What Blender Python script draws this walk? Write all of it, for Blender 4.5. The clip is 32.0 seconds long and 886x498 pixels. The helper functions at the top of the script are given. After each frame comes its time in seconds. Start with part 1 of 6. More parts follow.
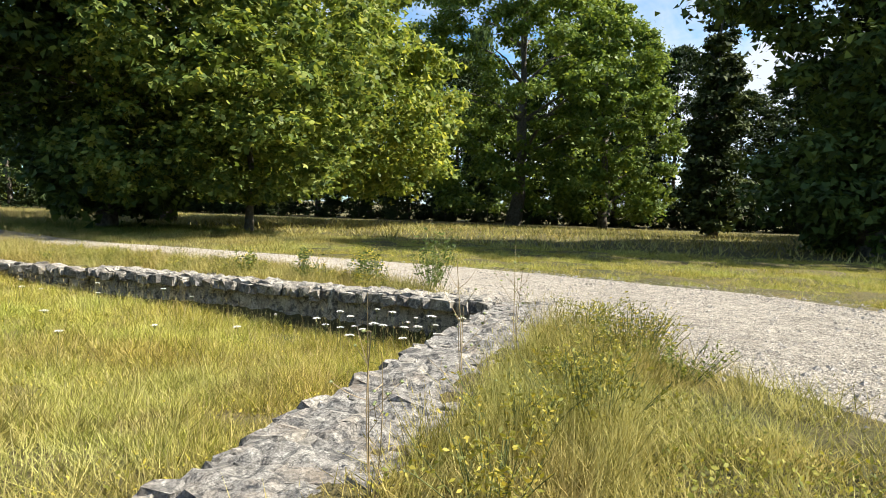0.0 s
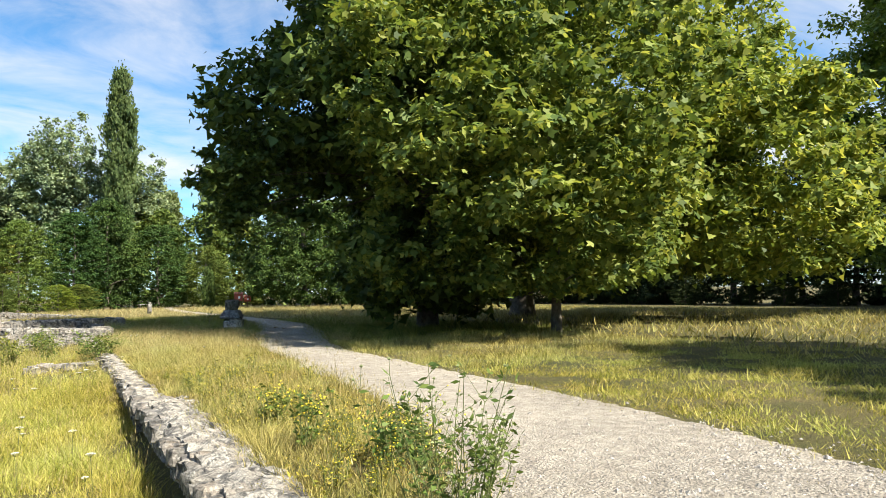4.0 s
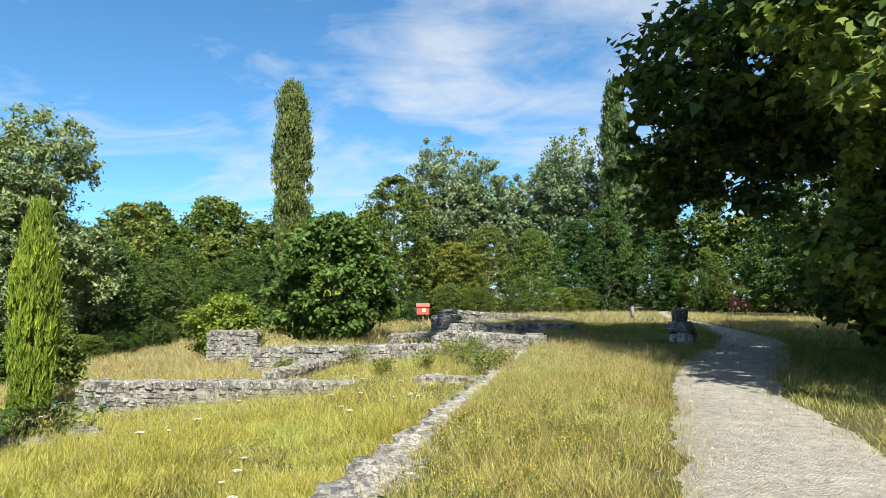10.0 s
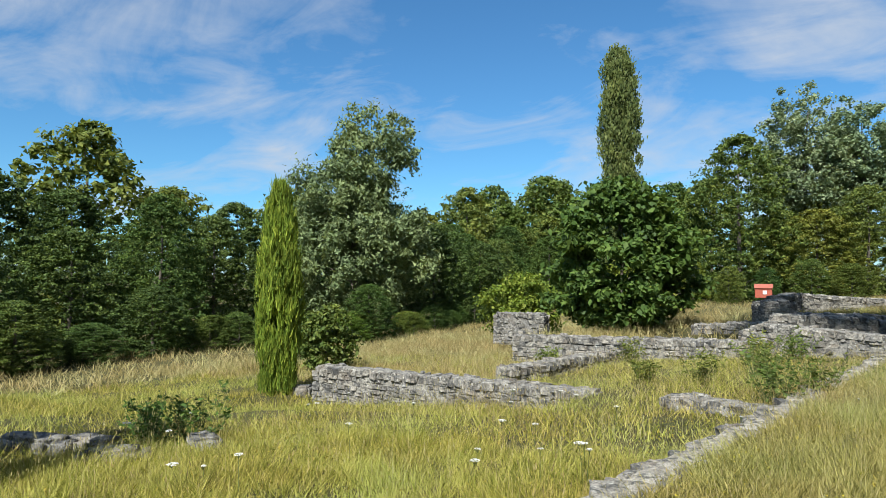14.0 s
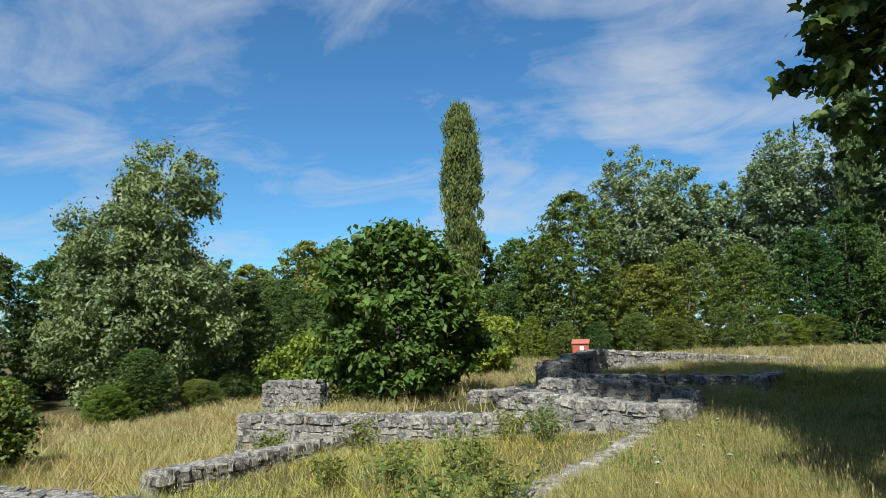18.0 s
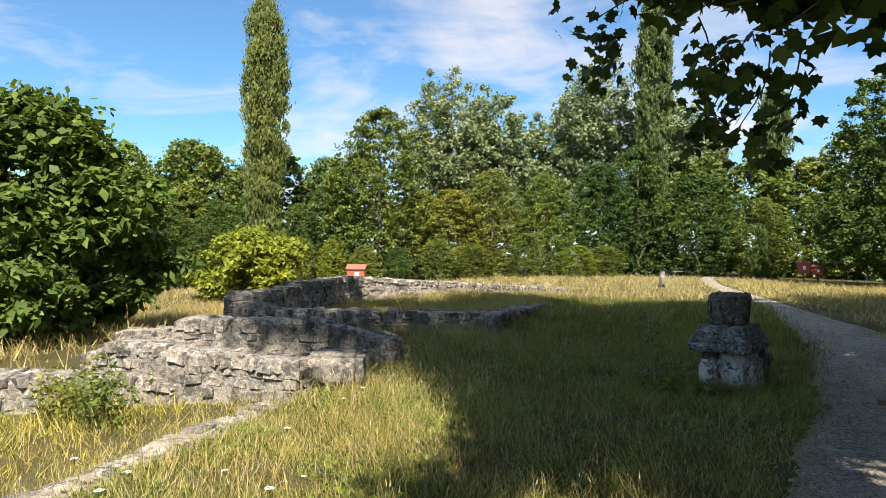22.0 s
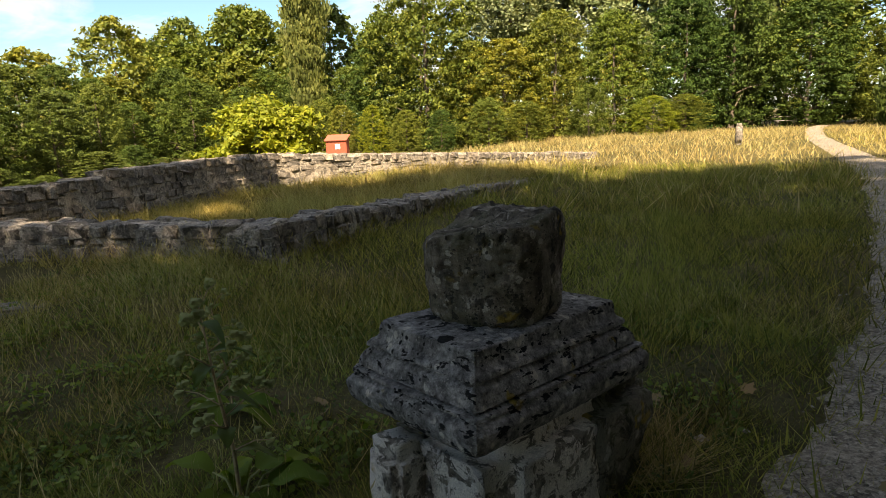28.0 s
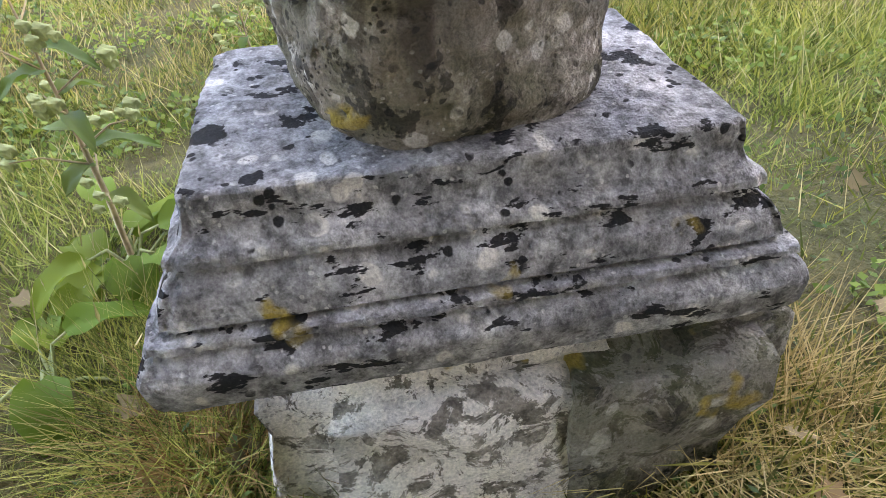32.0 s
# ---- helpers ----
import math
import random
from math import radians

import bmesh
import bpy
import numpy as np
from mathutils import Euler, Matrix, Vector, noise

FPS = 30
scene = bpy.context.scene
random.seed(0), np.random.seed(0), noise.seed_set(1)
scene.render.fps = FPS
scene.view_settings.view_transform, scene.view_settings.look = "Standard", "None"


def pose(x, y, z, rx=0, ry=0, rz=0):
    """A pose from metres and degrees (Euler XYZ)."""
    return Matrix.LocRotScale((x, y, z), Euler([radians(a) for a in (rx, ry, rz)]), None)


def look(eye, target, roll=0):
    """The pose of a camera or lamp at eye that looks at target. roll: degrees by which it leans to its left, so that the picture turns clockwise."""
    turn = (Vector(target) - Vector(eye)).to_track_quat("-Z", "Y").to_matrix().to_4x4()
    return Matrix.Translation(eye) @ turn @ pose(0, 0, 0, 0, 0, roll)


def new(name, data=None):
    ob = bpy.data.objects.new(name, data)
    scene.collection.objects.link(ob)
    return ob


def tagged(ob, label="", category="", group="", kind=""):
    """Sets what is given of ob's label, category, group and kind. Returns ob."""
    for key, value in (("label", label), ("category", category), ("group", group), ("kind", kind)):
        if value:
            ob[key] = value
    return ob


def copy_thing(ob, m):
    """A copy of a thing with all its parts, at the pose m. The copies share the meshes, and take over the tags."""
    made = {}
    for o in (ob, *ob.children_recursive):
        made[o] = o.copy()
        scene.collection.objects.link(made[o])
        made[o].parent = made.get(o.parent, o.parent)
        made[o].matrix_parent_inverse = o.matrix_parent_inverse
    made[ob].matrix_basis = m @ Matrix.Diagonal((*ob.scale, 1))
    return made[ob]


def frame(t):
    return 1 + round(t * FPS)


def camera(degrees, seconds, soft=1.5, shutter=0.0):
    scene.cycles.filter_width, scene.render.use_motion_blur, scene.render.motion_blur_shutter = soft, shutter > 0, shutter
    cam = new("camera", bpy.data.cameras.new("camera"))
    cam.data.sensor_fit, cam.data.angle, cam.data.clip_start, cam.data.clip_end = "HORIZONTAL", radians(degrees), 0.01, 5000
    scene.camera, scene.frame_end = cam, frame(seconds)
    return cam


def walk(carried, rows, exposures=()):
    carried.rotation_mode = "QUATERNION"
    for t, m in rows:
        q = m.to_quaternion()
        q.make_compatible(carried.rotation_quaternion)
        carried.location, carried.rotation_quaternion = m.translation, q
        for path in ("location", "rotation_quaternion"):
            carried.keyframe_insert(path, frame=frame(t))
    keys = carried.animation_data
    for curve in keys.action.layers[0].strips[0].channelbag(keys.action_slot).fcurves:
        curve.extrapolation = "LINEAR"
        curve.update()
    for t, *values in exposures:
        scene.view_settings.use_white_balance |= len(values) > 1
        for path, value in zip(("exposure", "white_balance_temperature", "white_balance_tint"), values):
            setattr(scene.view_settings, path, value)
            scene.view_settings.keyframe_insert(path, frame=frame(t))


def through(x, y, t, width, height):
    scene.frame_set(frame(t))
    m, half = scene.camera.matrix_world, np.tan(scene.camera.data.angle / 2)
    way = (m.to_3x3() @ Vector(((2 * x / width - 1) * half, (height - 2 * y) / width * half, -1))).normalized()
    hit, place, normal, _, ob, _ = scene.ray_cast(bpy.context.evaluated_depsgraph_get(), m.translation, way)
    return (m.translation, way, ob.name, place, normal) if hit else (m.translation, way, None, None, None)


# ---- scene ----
# the camera and its walk
cam = camera(68.6, 32.0, soft=0.7)
PATH = [
    (0, (-8.889, -0.444, 1.287), (-7.012, 0.231, 1.148), 1.5),
    (0.5, (-7.926, -0.499, 1.341), (-6.089, 0.287, 1.25), 0.0),
    (1, (-7.212, -0.763, 1.411), (-5.467, 0.213, 1.348), 0.8),
    (1.5, (-6.297, -0.735, 1.389), (-4.575, 0.282, 1.378), 1.6),
    (2, (-5.432, -0.901, 1.366), (-3.709, 0.114, 1.389), 2.8),
    (2.5, (-4.466, -0.842, 1.336), (-2.839, 0.319, 1.396), 3.6),
    (3, (-3.562, -0.874, 1.339), (-1.984, 0.349, 1.45), -0.3),
    (3.5, (-2.674, -0.431, 1.256), (-1.477, 1.166, 1.386), 0.5),
    (4, (-1.834, -0.112, 1.334), (-0.755, 1.566, 1.463), -1.1),
    (4.5, (-1.258, 0.25, 1.355), (-0.343, 2.028, 1.41), 0.4),
    (6.5, (-0.072, 0.107, 1.44), (0.565, 1.989, 1.667), 2.4),
    (7, (0.124, 0.066, 1.454), (0.59, 2.001, 1.65), 4.2),
    (7.5, (0.314, 0.592, 1.51), (0.645, 2.556, 1.697), 4.3),
    (8, (0.567, 0.964, 1.473), (0.772, 2.947, 1.631), 4.0),
    (8.5, (0.663, 1.522, 1.498), (0.611, 3.518, 1.624), 5.5),
    (9, (0.851, 2.038, 1.493), (0.776, 4.033, 1.608), 1.2),
    (9.5, (1.074, 2.496, 1.488), (0.792, 4.475, 1.565), 2.8),
    (10, (1.197, 3.023, 1.51), (0.828, 4.983, 1.659), 0.2),
    (10.5, (1.214, 3.605, 1.545), (0.564, 5.487, 1.735), 2.9),
    (11, (1.243, 4.086, 1.548), (0.297, 5.839, 1.729), 0.1),
    (11.5, (1.365, 4.62, 1.573), (0.134, 6.194, 1.652), 1.1),
    (12, (1.452, 5.027, 1.515), (0.14, 6.534, 1.602), 1.9),
    (12.5, (1.563, 5.596, 1.531), (0.318, 7.156, 1.644), -0.0),
    (13, (1.653, 6.053, 1.577), (0.319, 7.542, 1.643), 1.2),
    (13.5, (1.728, 6.534, 1.573), (0.438, 8.059, 1.674), -0.8),
    (14, (1.796, 7.102, 1.585), (0.49, 8.614, 1.663), 0.2),
    (14.5, (1.832, 7.656, 1.574), (0.68, 9.286, 1.703), -1.6),
    (15, (1.91, 8.174, 1.542), (0.816, 9.835, 1.752), 0.3),
    (15.5, (1.82, 8.901, 1.557), (0.86, 10.636, 1.821), 0.5),
    (17.5, (2.28, 11.287, 1.653), (1.311, 13.025, 1.858), 0.3),
    (18, (2.399, 11.647, 1.648), (1.431, 13.38, 1.899), -0.8),
    (18.5, (2.488, 12.22, 1.653), (1.571, 13.989, 1.819), -0.4),
    (19, (2.555, 12.813, 1.663), (1.775, 14.645, 1.856), 0.7),
    (19.5, (2.733, 13.373, 1.62), (2.005, 15.235, 1.684), 1.3),
    (20, (2.769, 13.959, 1.614), (2.066, 15.83, 1.703), 1.2),
    (20.5, (2.929, 14.817, 1.575), (2.353, 16.731, 1.661), 0.1),
    (21, (3.064, 15.371, 1.576), (2.526, 17.295, 1.675), 0.4),
    (21.5, (3.257, 16.022, 1.553), (2.82, 17.974, 1.568), -0.4),
    (22, (3.417, 16.563, 1.566), (2.915, 18.499, 1.588), 0.8),
    (22.5, (3.716, 17.204, 1.548), (3.647, 19.203, 1.56), -1.9),
    (23, (3.985, 17.838, 1.543), (3.908, 19.828, 1.358), 0.6),
    (23.5, (4.147, 18.235, 1.582), (4.256, 20.22, 1.361), -2.1),
    (24, (4.411, 18.829, 1.603), (4.485, 20.822, 1.457), -0.9),
    (24.5, (4.653, 19.244, 1.574), (4.654, 21.242, 1.479), -1.1),
    (25, (4.9, 19.679, 1.61), (4.926, 21.678, 1.537), -2.2),
    (25.5, (5.066, 20.483, 1.54), (4.777, 22.459, 1.424), -1.2),
    (27.5, (5.631, 22.574, 1.538), (5.005, 24.453, 1.258), -2.5),
    (28, (5.665, 23.093, 1.499), (4.875, 24.889, 1.111), -2.3),
    (28.5, (5.813, 23.587, 1.457), (4.782, 25.22, 0.938), -4.0),
    (29, (5.837, 24.038, 1.414), (4.6, 25.524, 0.903), -3.3),
    (29.5, (5.885, 24.427, 1.408), (4.502, 25.767, 0.845), -7.4),
    (30, (5.883, 24.697, 1.385), (4.187, 25.541, 0.70), -6.7),
    (30.5, (5.794, 24.844, 1.39), (4.04, 25.514, 0.635), -9.9),
    (31, (5.755, 24.907, 1.38), (3.991, 25.501, 0.555), -6.9),
    (31.5, (5.757, 24.944, 1.318), (4.167, 25.664, 0.268), -5.7),
    (32, (5.726, 24.859, 1.214), (4.403, 25.7, -0.029), -3.6),
]
EXPOSURES = [(0, 1.37, 6500, 10), (4, 1.37, 6500, 10), (6, 1.27, 6400, 10), (8, 1.2, 6200, 6), (11, 0.97, 6100, 6), (13, 0.67, 6000, 8), (15, 0.7, 5750, 6), (18, 0.62, 5800, 6), (19, 0.68, 6050, 8), (20, 0.88, 6500, 11), (21, 0.97, 6650, 12), (22, 1.27, 6800, 14), (23, 1.45, 6700, 25), (24, 1.83, 6900, 27), (25, 1.58, 7400, 25), (26.5, 1.45, 8300, 20), (27.5, 1.25, 9300, 19),
             (28.5, 2.2, 9600, 20), (29.3, 3.3, 9700, 23), (30.5, 3.65, 9700, 22), (31.3, 4.1, 9200, 22), (32, 5.05, 9150, 31)]
walk(cam, [(t, look(eye, target, roll)) for t, eye, target, roll in PATH], EXPOSURES)

# ---------------------------------------------------------------- light
SUN_AZ, SUN_EL = (0.35, -1.0), radians(47)
_a = Vector((SUN_AZ[0], SUN_AZ[1], 0)).normalized() * math.cos(SUN_EL)
TO_SUN = Vector((_a.x, _a.y, math.sin(SUN_EL)))
sun = new("sun", bpy.data.lights.new("sun", "SUN"))
sun.data.energy, sun.data.angle, sun.data.color = 5.0, radians(0.6), (1.0, 0.94, 0.82)
sun.rotation_mode = "QUATERNION"
sun.rotation_quaternion = TO_SUN.to_track_quat("Z", "Y")

world = bpy.data.worlds.new("world")
scene.world = world
world.use_nodes = True
wn, wl = world.node_tree.nodes, world.node_tree.links
wn.clear()


def wnode(kind, **sockets):
    n = wn.new(kind)
    for k, v in sockets.items():
        n.inputs[k.replace("_", " ")].default_value = v
    return n


w_out, w_bg = wnode("ShaderNodeOutputWorld"), wnode("ShaderNodeBackground", Strength=0.05)
w_sky = wn.new("ShaderNodeTexSky")
w_sky.sky_type, w_sky.sun_disc, w_sky.sun_elevation = "NISHITA", False, SUN_EL
w_sky.sun_rotation = math.atan2(SUN_AZ[0], SUN_AZ[1])
w_sky.air_density, w_sky.dust_density, w_sky.ozone_density = 1.0, 0.25, 4.0
# thin clouds over the whole sky, flattened towards the horizon
w_sep = wn.new("ShaderNodeSeparateXYZ")
w_co = wn.new("ShaderNodeTexCoord")
wl.new(w_co.outputs["Generated"], w_sep.inputs[0])
w_add = wn.new("ShaderNodeMath"); w_add.operation = "ADD"; w_add.inputs[1].default_value = 0.22
w_max = wn.new("ShaderNodeMath"); w_max.operation = "MAXIMUM"; w_max.inputs[1].default_value = 0.0
wl.new(w_sep.outputs["Z"], w_max.inputs[0]); wl.new(w_max.outputs[0], w_add.inputs[0])
w_dx = wn.new("ShaderNodeMath"); w_dx.operation = "DIVIDE"
w_dy = wn.new("ShaderNodeMath"); w_dy.operation = "DIVIDE"
wl.new(w_sep.outputs["X"], w_dx.inputs[0]); wl.new(w_add.outputs[0], w_dx.inputs[1])
wl.new(w_sep.outputs["Y"], w_dy.inputs[0]); wl.new(w_add.outputs[0], w_dy.inputs[1])
w_com = wn.new("ShaderNodeCombineXYZ")
wl.new(w_dx.outputs[0], w_com.inputs[0]); wl.new(w_dy.outputs[0], w_com.inputs[1])
w_noise = wnode("ShaderNodeTexNoise", Scale=1.15, Detail=9.0, Roughness=0.55, Distortion=0.5)
wl.new(w_com.outputs[0], w_noise.inputs["Vector"])
w_ramp = wn.new("ShaderNodeValToRGB")
w_ramp.color_ramp.elements[0].position, w_ramp.color_ramp.elements[1].position = 0.43, 0.7
w_ramp.color_ramp.elements[0].color, w_ramp.color_ramp.elements[1].color = (0, 0, 0, 1), (0.8, 0.8, 0.8, 1)
# the clouds thicken eastwards and southwards; the western sky is clearer
w_east = wn.new("ShaderNodeMapRange")
for _k, _v in (("From Min", -0.75), ("From Max", 0.1), ("To Min", -0.055), ("To Max", 0.05)):
    w_east.inputs[_k].default_value = _v
w_cover = wn.new("ShaderNodeMath"); w_cover.operation = "ADD"
wl.new(w_sep.outputs["X"], w_east.inputs["Value"]); wl.new(w_east.outputs["Result"], w_cover.inputs[0])
# the southern cover lies out of view, added to make the fill light less blue
w_turn = wn.new("ShaderNodeMath"); w_turn.operation = "SUBTRACT"
wl.new(w_sep.outputs["X"], w_turn.inputs[0]); wl.new(w_sep.outputs["Y"], w_turn.inputs[1])
w_south = wn.new("ShaderNodeMapRange")
for _k, _v in (("From Min", -0.4), ("From Max", 0.8), ("To Min", 0.0), ("To Max", 0.06)):
    w_south.inputs[_k].default_value = _v
w_both = wn.new("ShaderNodeMath"); w_both.operation = "ADD"
wl.new(w_turn.outputs[0], w_south.inputs["Value"]); wl.new(w_south.outputs["Result"], w_both.inputs[0])
w_puff = wnode("ShaderNodeTexNoise", Scale=3.4, Detail=8.0, Roughness=0.6, Distortion=0.9)
w_stretch = wn.new("ShaderNodeVectorMath"); w_stretch.operation = "MULTIPLY"; w_stretch.inputs[1].default_value = (0.62, 1.0, 1.0)
wl.new(w_com.outputs[0], w_stretch.inputs[0]); wl.new(w_stretch.outputs[0], w_puff.inputs["Vector"])
w_two = wn.new("ShaderNodeMapRange")
for _k, _v in (("From Min", 0.2), ("From Max", 0.8), ("To Min", -0.17), ("To Max", 0.17)):
    w_two.inputs[_k].default_value = _v
w_sum = wn.new("ShaderNodeMath"); w_sum.operation = "ADD"
wl.new(w_puff.outputs["Fac"], w_two.inputs["Value"]); wl.new(w_two.outputs["Result"], w_sum.inputs[0]); wl.new(w_noise.outputs["Fac"], w_sum.inputs[1])
wl.new(w_sum.outputs[0], w_both.inputs[1]); wl.new(w_both.outputs[0], w_cover.inputs[1]); wl.new(w_cover.outputs[0], w_ramp.inputs[0])
w_mix = wn.new("ShaderNodeMix"); w_mix.data_type = "RGBA"
w_mix.inputs["B"].default_value = (8.2, 8.2, 8.4, 1)
w_tint = wn.new("ShaderNodeMix"); w_tint.data_type, w_tint.blend_type = "RGBA", "MULTIPLY"
w_tint.inputs["Factor"].default_value, w_tint.inputs["B"].default_value = 1.0, (0.98, 1.45, 1.6, 1)
wl.new(w_sky.outputs[0], w_tint.inputs["A"])
wl.new(w_ramp.outputs[0], w_mix.inputs["Factor"]); wl.new(w_tint.outputs["Result"], w_mix.inputs["A"])
wl.new(w_mix.outputs["Result"], w_bg.inputs["Color"]); wl.new(w_bg.outputs[0], w_out.inputs[0])


# ---------------------------------------------------------------- materials
class Nodes:
    """A node material: a principled surface and short calls to feed it."""

    def __init__(self, name, rough=0.9, metal=0.0):
        self.m = bpy.data.materials.new(name)
        self.m.use_nodes = True
        self.t = self.m.node_tree
        self.p = self.t.nodes["Principled BSDF"]
        self.out = self.t.nodes["Material Output"]
        self.p.inputs["Roughness"].default_value = rough
        self.p.inputs["Metallic"].default_value = metal
        self.p.inputs["Specular IOR Level"].default_value = 0.3

    def node(self, kind, **put):
        n = self.t.nodes.new(kind)
        for k, v in put.items():
            n.inputs[k].default_value = v
        return n

    def link(self, a, b):
        self.t.links.new(a, b)
        return self

    def where(self, kind="Object"):
        return self.node("ShaderNodeTexCoord").outputs[kind]

    def world_place(self):
        return self.node("ShaderNodeNewGeometry").outputs["Position"]

    def noise(self, scale, detail=4.0, rough=0.55, co=None, distortion=0.0):
        n = self.node("ShaderNodeTexNoise", Scale=scale, Detail=detail, Roughness=rough, Distortion=distortion)
        if co is not None:
            self.link(co, n.inputs["Vector"])
        return n.outputs["Fac"]

    def voronoi(self, scale, co=None, feature="F1", out="Distance", rand=1.0):
        n = self.node("ShaderNodeTexVoronoi", Scale=scale, Randomness=rand)
        n.feature = feature
        if co is not None:
            self.link(co, n.inputs["Vector"])
        return n.outputs[out]

    def ramp(self, fac, stops):
        n = self.node("ShaderNodeValToRGB")
        e = n.color_ramp.elements
        while len(e) < len(stops):
            e.new(0.5)
        for s, (pos, c) in zip(e, stops):
            s.position = pos
            s.color = (*c, 1) if isinstance(c, tuple) else (c, c, c, 1)
        self.link(fac, n.inputs[0])
        return n.outputs[0]

    def mix(self, fac, a, b, mode="MIX"):
        n = self.node("ShaderNodeMix")
        n.data_type, n.blend_type = "RGBA", mode
        for v, s in ((fac, "Factor"), (a, "A"), (b, "B")):
            if isinstance(v, (int, float)):
                n.inputs[s].default_value = v if s == "Factor" else (v, v, v, 1)
            elif isinstance(v, tuple):
                n.inputs[s].default_value = (*v, 1)
            else:
                self.link(v, n.inputs[s])
        return n.outputs["Result"]

    def math(self, op, a, b=0.0):
        n = self.node("ShaderNodeMath")
        n.operation = op
        for i, v in enumerate((a, b)):
            if isinstance(v, (int, float)):
                n.inputs[i].default_value = v
            else:
                self.link(v, n.inputs[i])
        return n.outputs[0]

    def colour(self, c):
        if isinstance(c, tuple):
            self.p.inputs["Base Color"].default_value = (*c, 1)
        else:
            self.link(c, self.p.inputs["Base Color"])
        return self

    def bump(self, height, strength=0.5, distance=0.02):
        n = self.node("ShaderNodeBump", Strength=strength, Distance=distance)
        self.link(height, n.inputs["Height"])
        self.link(n.outputs[0], self.p.inputs["Normal"])
        return self


def island(n):
    return n.node("ShaderNodeNewGeometry").outputs["Random Per Island"]


def per_object(n):
    return n.node("ShaderNodeObjectInfo").outputs["Random"]


def leaf_material(name, dark, mid, light, through=0.35, gloss=0.54, vary=0.3):
    n = Nodes(name, gloss)
    n.p.inputs["Specular IOR Level"].default_value = 0.2
    r = n.ramp(island(n), [(0.0, dark), (0.55, mid), (1.0, light)])
    tone = n.ramp(per_object(n), [(0.0, (1 - 1.15 * vary, 1 - 0.6 * vary, 1 - 0.7 * vary)), (0.5, (0.97, 1.0, 0.97)), (1.0, (1 + 0.75 * vary, 1 + 0.4 * vary, 1 - 0.15 * vary))])
    wp = n.world_place()
    patch = n.ramp(n.noise(0.3, 2.0, co=wp), [(0.3, (0.82, 0.86, 0.9)), (0.7, (1.16, 1.1, 0.95))])
    sprig = n.ramp(n.noise(1.6, 2.0, co=wp), [(0.35, 0.78), (0.65, 1.2)])
    c = n.mix(1.0, n.mix(1.0, n.mix(1.0, r, tone, "MULTIPLY"), patch, "MULTIPLY"), sprig, "MULTIPLY")
    n.colour(c)
    tr = n.node("ShaderNodeBsdfTranslucent")
    n.link(n.mix(1.0, c, (1.27, 1.15, 0.66), "MULTIPLY"), tr.inputs[0])
    mx = n.node("ShaderNodeMixShader", Fac=through)
    n.link(n.p.outputs[0], mx.inputs[1]).link(tr.outputs[0], mx.inputs[2]).link(mx.outputs[0], n.out.inputs[0])
    return n.m


LEAF_PLANE = leaf_material("plane_leaf", (0.085, 0.135, 0.036), (0.205, 0.27, 0.062), (0.4, 0.42, 0.11), 0.47, vary=0.04)
LEAF_PLANE_GREEN = leaf_material("green_plane_leaf", (0.064, 0.108, 0.029), (0.158, 0.216, 0.051), (0.34, 0.37, 0.1), 0.44, vary=0.04)
# darker copy of the plane leaf; the crown's own shade is put into its colour
LEAF_DARK = leaf_material("shade_darkened_leaf", (0.042, 0.07, 0.022), (0.085, 0.13, 0.036), (0.165, 0.215, 0.06), 0.3, vary=0.06)
LEAF_WOOD = leaf_material("wood_leaf", (0.055, 0.09, 0.022), (0.11, 0.155, 0.035), (0.2, 0.24, 0.06), 0.3)
LEAF_YELLOW = leaf_material("yellowing_leaf", (0.085, 0.118, 0.027), (0.155, 0.188, 0.04), (0.25, 0.265, 0.066), 0.32)
LEAF_GREY = leaf_material("grey_leaf", (0.115, 0.165, 0.092), (0.2, 0.262, 0.148), (0.31, 0.365, 0.225), 0.3, 0.7, vary=0.08)
LEAF_POPLAR = leaf_material("poplar_leaf", (0.07, 0.105, 0.04), (0.115, 0.155, 0.055), (0.17, 0.21, 0.085), 0.28)
LEAF_CYPRESS = leaf_material("cypress_leaf", (0.09, 0.15, 0.02), (0.17, 0.24, 0.03), (0.3, 0.35, 0.05), 0.2, 0.7)
LEAF_WILLOW = leaf_material("willow_leaf", (0.12, 0.165, 0.075), (0.19, 0.245, 0.115), (0.27, 0.325, 0.165), 0.32, 0.75, vary=0.04)
LEAF_BROWN = leaf_material("withered_leaf", (0.1, 0.065, 0.035), (0.19, 0.13, 0.06), (0.24, 0.22, 0.07), 0.15, 0.8)
LEAF_FIG = leaf_material("fig_leaf", (0.06, 0.105, 0.026), (0.105, 0.165, 0.038), (0.17, 0.235, 0.055), 0.35)
LEAF_OAK = leaf_material("oak_leaf", (0.034, 0.07, 0.018), (0.066, 0.116, 0.03), (0.118, 0.172, 0.045), 0.28, 0.7)
LEAF_OAK_LIGHT = leaf_material("light_oak_leaf", (0.075, 0.125, 0.028), (0.145, 0.21, 0.042), (0.24, 0.3, 0.07), 0.36, vary=0.05)
# dark conifer green, which also carries the shade of neighbouring trees in its colour
LEAF_FIR = leaf_material("fir_needles", (0.018, 0.032, 0.013), (0.04, 0.062, 0.022), (0.085, 0.115, 0.036), 0.12, 0.75, 0.15)
LEAF_BURDOCK = leaf_material("burdock_leaf", (0.055, 0.1, 0.014), (0.12, 0.19, 0.026), (0.22, 0.3, 0.05), 0.4, 0.75)
LEAF_LIME = leaf_material("lime_green_leaf", (0.1, 0.155, 0.022), (0.18, 0.24, 0.036), (0.28, 0.32, 0.06), 0.38)


